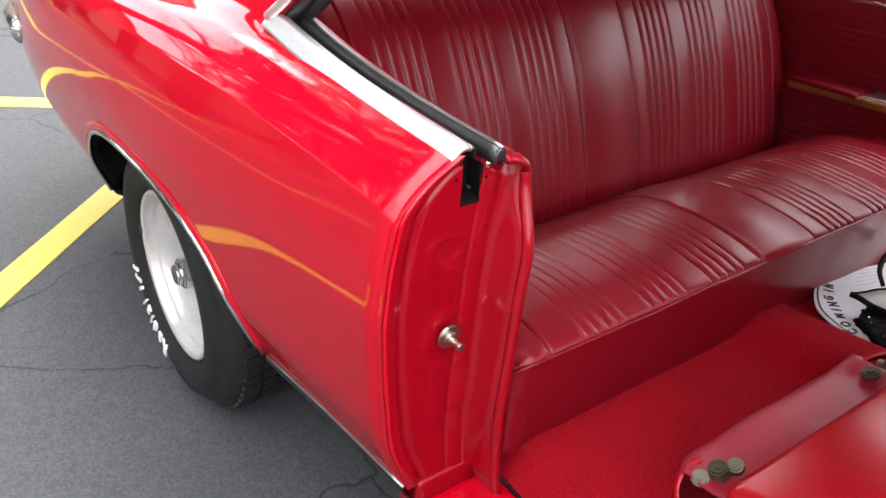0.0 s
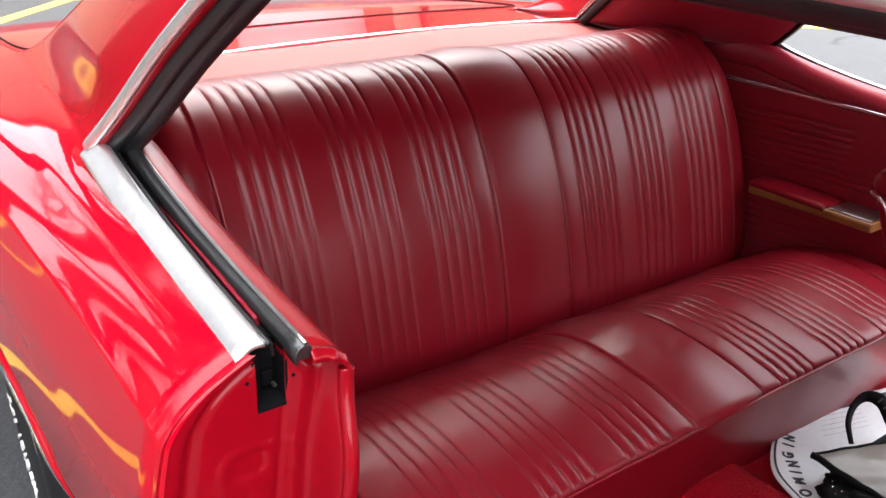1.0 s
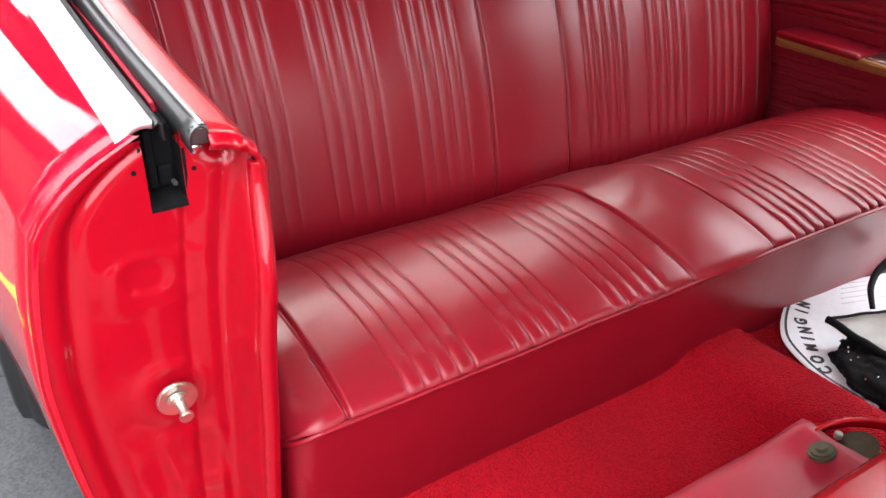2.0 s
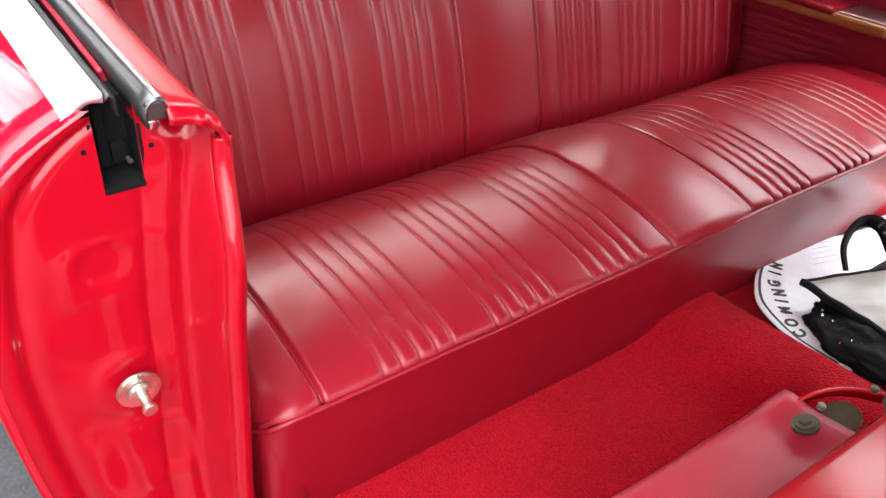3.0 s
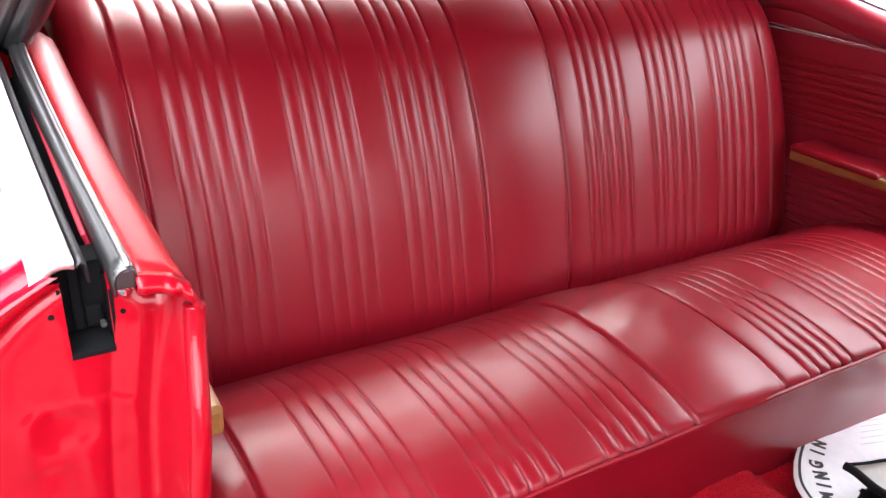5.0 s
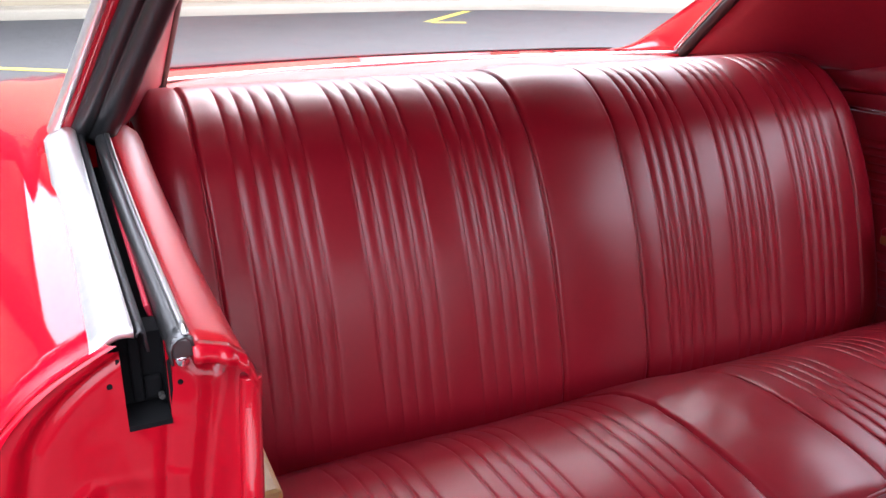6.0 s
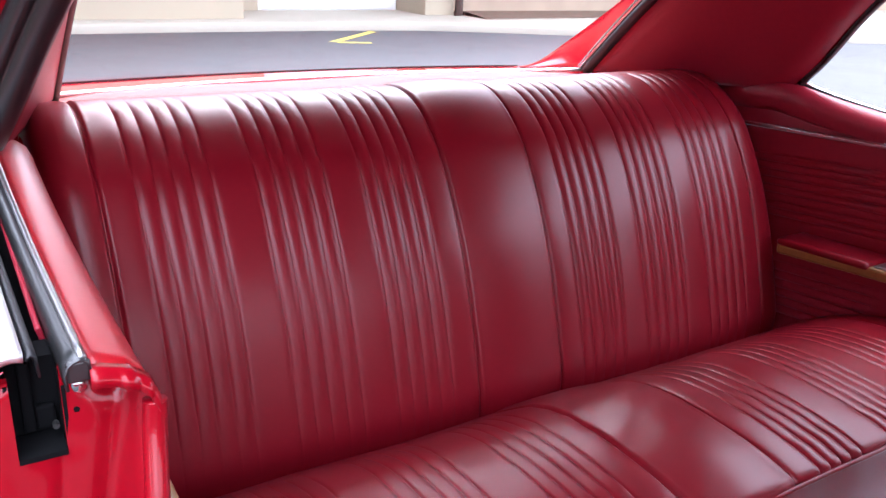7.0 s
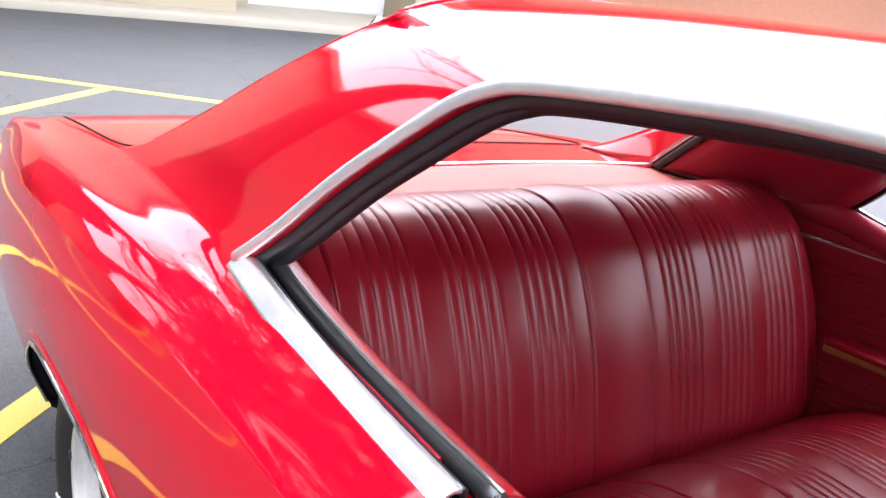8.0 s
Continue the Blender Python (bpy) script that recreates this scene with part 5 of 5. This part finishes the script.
            flap.append([(a + 0.018 * math.exp(-(u / 0.06) ** 2) - 0.006 * math.sin(math.pi * u) + 0.004 * noise.noise(Vector((y * 9, b * 20, 0))), y, b + rise * (k > 8) + 0.003 * noise.noise(Vector((y * 11, k * 0.3, 4)))) for k, (a, b) in enumerate(sec)])
        grid_part("boot_flap", flap, TRIM_VINYL, s, "loose burgundy vinyl flap behind the cushion", thick=0.003)
        for path, hgt in (([(0.312, -0.572, 0.515), (0.296, -0.560, 0.530), (0.289, -0.538, 0.543), (0.292, -0.515, 0.552)], 0.030), ([(0.292, -0.132, 0.542), (0.294, -0.105, 0.553), (0.305, -0.072, 0.557), (0.322, -0.045, 0.557), (0.345, -0.022, 0.555)], 0.015)):
            c = smooth_curve(path, 26)
            P = [[(p[0] + hgt * k, p[1] - 0.15 * hgt * k, p[2] + h) for k, h in ((0.0, -0.015), (-0.02, -0.004), (0.0, -0.0008), (0.05, 0.0), (0.16, 0.0), (0.20, -0.0008), (0.21, -0.004))] for i, p in enumerate(c)]
            grid_part("hinge_bracket", P, PLASTIC, s, "curved red hinge bracket", thick=0.0012)
        for x, y, z, r, h, tx, ty in ((0.316, -0.540, 0.545, 0.012, 0.016, 30, 10), (0.326, -0.518, 0.556, 0.014, 0.020, 20, -15), (0.336, -0.497, 0.562, 0.011, 0.018, 35, 5), (0.322, -0.143, 0.556, 0.015, 0.010, 12, -18)):
            part("hinge_bolt", cyl_bm(pose(x, y, z, tx, ty, 0), r, h, 14, bevel=0.003), OLIVE, s, "dull olive hinge bolt")
            part("bolt_tip", cyl_bm(pose(x, y, z, tx, ty, 0) @ pose(0, 0, h / 2), r * 0.45, 0.006, 10, bevel=0.001), OLIVE, s)
        part("hinge_plate", cyl_bm(pose(0.334, -0.088, 0.546, 20, -10, 0), 0.021, 0.005, 24, bevel=0.001), OLIVE, s, "dull olive hinge plate")
        part("hinge_plate", cyl_bm(pose(0.362, -0.024, 0.560, 50, -20, 0), 0.019, 0.005, 24, bevel=0.001), OLIVE, s, "zinc plated hinge plate")
        part("hinge_rivet", cyl_bm(pose(0.318, -0.112, 0.562, 0, 0, 0), 0.0045, 0.008, 10, bevel=0.001), BOLT, s)
        part("hinge_rivet", cyl_bm(pose(0.338, -0.045, 0.570, 0, 0, 0), 0.0045, 0.008, 10, bevel=0.001), BOLT, s)
    for x, y in ((0.42, y0 + 0.05), (0.42, y1 - 0.05), (0.82, y0 + 0.05), (0.82, y1 - 0.05)):
        part("seat_foot", box_bm((x - 0.02, y - 0.02, 0.385), (x + 0.02, y + 0.02, 0.42), 0.003), DARK, s)
    return s


front_seat("driver_seat", 0.13, 0.60, "upright burgundy bucket seat with bright side moulding", False)
front_seat("passenger_seat", -0.585, -0.005, "burgundy bucket seat with its back folded forward", True)


# ---- things on the far floor ----
def floor_mat():
    left = smooth_curve([(-0.010, 0.312), (0.028, 0.222), (0.060, 0.168), (0.095, 0.135), (0.150, 0.120), (0.20, 0.121), (0.25, 0.128)], 34)
    right = smooth_curve([(0.052, 0.640), (0.16, 0.64), (0.28, 0.63)], 34)
    P = []
    for i in range(34):
        row = []
        for v in np.linspace(0, 1, 26):
            x, y = left[i] * (1 - v) + right[i] * v
            row.append((x, y, 0.408 + 0.012 * (1 - v) ** 3 + 0.004 * math.sin(9 * y + 6 * x) + 0.003 * noise.noise(Vector((x * 14, y * 14, 0)))))
        P.append(row)
    P = np.array(P)
    mat = tagged(grid_part("paper_floor_mat", P, PAPER, None, flip=True, thick=0.0015), "white printed paper floor mat on the red carpet", "floor mat")
    return mat, P


MAT, MP = floor_mat()


def on_mat(u, v, h=0.0015):
    i, j = u * (MP.shape[0] - 1), v * (MP.shape[1] - 1)
    i0, j0 = min(int(i), MP.shape[0] - 2), min(int(j), MP.shape[1] - 2)
    a, b = i - i0, j - j0
    p = (MP[i0, j0] * (1 - a) + MP[i0 + 1, j0] * a) * (1 - b) + (MP[i0, j0 + 1] * (1 - a) + MP[i0 + 1, j0 + 1] * a) * b
    return p + np.array([0, 0, h])


def flat_band(path, w, mat, parent, name, up=(0, 0, 1)):
    p = np.array(path)
    t = np.gradient(p, axis=0)
    t /= np.linalg.norm(t, axis=1)[:, None]
    s = np.cross(t, np.array(up, float)) * w / 2
    return grid_part(name, np.stack([p - s, p + s], axis=1), mat, parent, smooth=False, thick=0.0005)


flat_band([on_mat(u, 0.022) for u in np.linspace(0.05, 0.95, 60)], 0.004, INK, MAT, "printed_border")
flat_band([on_mat(0.075, v) for v in np.linspace(0.022, 0.95, 24)], 0.009, INK, MAT, "printed_border")
for k in range(5):
    flat_band([on_mat(0.15 + 0.05 * k, v) for v in np.linspace(0.28, 0.55, 8)], 0.0008, GREYINK, MAT, "printed_line")
for k in range(4):
    flat_band([on_mat(0.20 + 0.03 * k, v) for v in np.linspace(0.80, 0.90, 4)], 0.006, GREYINK, MAT, "printed_bar")
WORDLINE = smooth_curve([(0.180, 0.141), (0.163, 0.143), (0.142, 0.151), (0.119, 0.166), (0.104, 0.180), (0.089, 0.194), (0.070, 0.207), (0.054, 0.231), (0.042, 0.251)], 200)


def mat_height(x, y):
    k = np.argmin((MP[..., 0] - x) ** 2 + (MP[..., 1] - y) ** 2)
    return float(MP[..., 2].reshape(-1)[k])


for ch, u in zip("COMINGIN", (0.088, 0.207, 0.361, 0.476, 0.588, 0.718, 0.874, 0.985)):
    k = int(u * 199)
    p, t = WORDLINE[k], WORDLINE[min(199, k + 4)] - WORDLINE[max(0, k - 4)]
    d = Vector((t[0], t[1], 0)).normalized()
    side = Vector((0, 0, 1)).cross(d)
    me = letter_data(ch, 0.027, 0.0004, 0.045)
    for v in me.vertices:
        v.co.x *= 0.76
    me.transform(Matrix(((d.x, side.x, 0, p[0]), (d.y, side.y, 0, p[1]), (0, 0, 1, mat_height(*p) + 0.0022), (0, 0, 0, 1))))
    place("printed_letter", me, INK, MAT)


def camera_bag():
    bag = thing("camera_bag", (0.22, 0.25, 0.41), "black cloth camera bag with a glossy grey flap and strap", "camera bag")
    P = []
    for i in range(40):
        th = math.pi * i / 39
        row = []
        for j in range(70):
            ph = 2 * math.pi * j / 70
            dr = Vector((math.cos(ph) * math.sin(th), math.sin(ph) * math.sin(th), math.cos(th)))
            r = 1 + 0.20 * noise.noise(dr * 2.2) + 0.10 * noise.noise(dr * 6) + 0.05 * noise.noise(dr * 15)
            row.append((0.235 + 0.090 * r * dr.x, 0.200 + 0.062 * r * dr.y, 0.432 + 0.026 * r * dr.z))
        P.append(row)
    grid_part("bag_body", P, BLACKCLOTH, bag, "crumpled black cloth bag body", close_v=True)
    # tiny chrome specks set on the cloth to stand for its glints
    pick = np.random.default_rng(9)
    for k in range(22):
        i, j = 7 + int(9 * pick.random()), int(70 * pick.random())
        part("glint", cyl_bm(pose(*(np.array(P[i][j]) + np.array([0, 0, 0.0008])), 40 * k, 20, 0), 0.0012 + 0.0008 * pick.random(), 0.002, 8, bevel=0.0004), CHROME, bag, "tiny bright speck added as a glint")
    low = box_bm((0.14, 0.21, 0.415), (0.31, 0.40, 0.452), 0.012, 3)
    part("bag_base", low, BLACKCLOTH, bag, "black padded bag base", smooth=True)
    A, B, C, D = (np.array(p) for p in ((0.113, 0.195, 0.462), (0.180, 0.392, 0.462), (0.270, 0.320, 0.462), (0.264, 0.205, 0.458)))
    P = []
    for u in np.linspace(0, 1, 24):
        row = []
        for v in np.linspace(0, 1, 20):
            p = (A * (1 - u) + D * u) * (1 - v) + (B * (1 - u) + (C + np.array([0.03, 0.05, 0])) * u) * v
            p[2] += 0.008 * math.sin(math.pi * v) * math.sin(math.pi * u) + 0.003 * noise.noise(Vector((u * 5, v * 5, 0)))
            row.append(p)
        P.append(row)
    P = np.array(P)
    grid_part("flap", P, FLAP, bag, "glossy grey flap", thick=0.003)
    tube("flap_binding", [P[i, 0] for i in range(24)], 0.006, BLACKCLOTH, bag, "black flap binding", k=8)
    tube("flap_binding", [P[0, j] for j in range(20)], 0.003, BLACKCLOTH, bag, "black flap binding", k=6)
    loop = smooth_curve([(0.135, 0.275, 0.466), (0.100, 0.320, 0.470), (0.082, 0.366, 0.478), (0.084, 0.400, 0.484), (0.110, 0.405, 0.486), (0.150, 0.378, 0.476), (0.180, 0.360, 0.468)], 44)
    wid = np.interp(np.linspace(0, 1, 44), [0, 0.45, 0.62, 1], [0.004, 0.006, 0.012, 0.013])[:, None]
    tan = np.gradient(loop, axis=0)
    up = np.cross(tan, np.array([0.3, -0.75, 0.6]))
    up /= np.linalg.norm(up, axis=1)[:, None]
    strap = np.stack([loop - up * wid, loop + up * wid], axis=1)
    st = grid_part("strap", strap, BLACKCLOTH, bag, "black woven carrying strap", thick=0.002)
    for k in range(5):
        i = 28 + 3 * k
        t = Vector(tan[i]).normalized()
        w = Vector(up[i]).normalized()
        n = t.cross(w)
        if n.y > 0:
            n = -n
        c = Vector(loop[i]) + n * 0.0022
        m = Matrix(((t.x, w.x, n.x, c.x), (t.y, w.y, n.y, c.y), (t.z, w.z, n.z, c.z), (0, 0, 0, 1)))
        part("strap_mark", box_bm((-0.0022, -0.0055, -0.0004), (0.0022, 0.0055, 0.0004), m=m), STRAPMARK, st, "faint grey woven bar")


camera_bag()
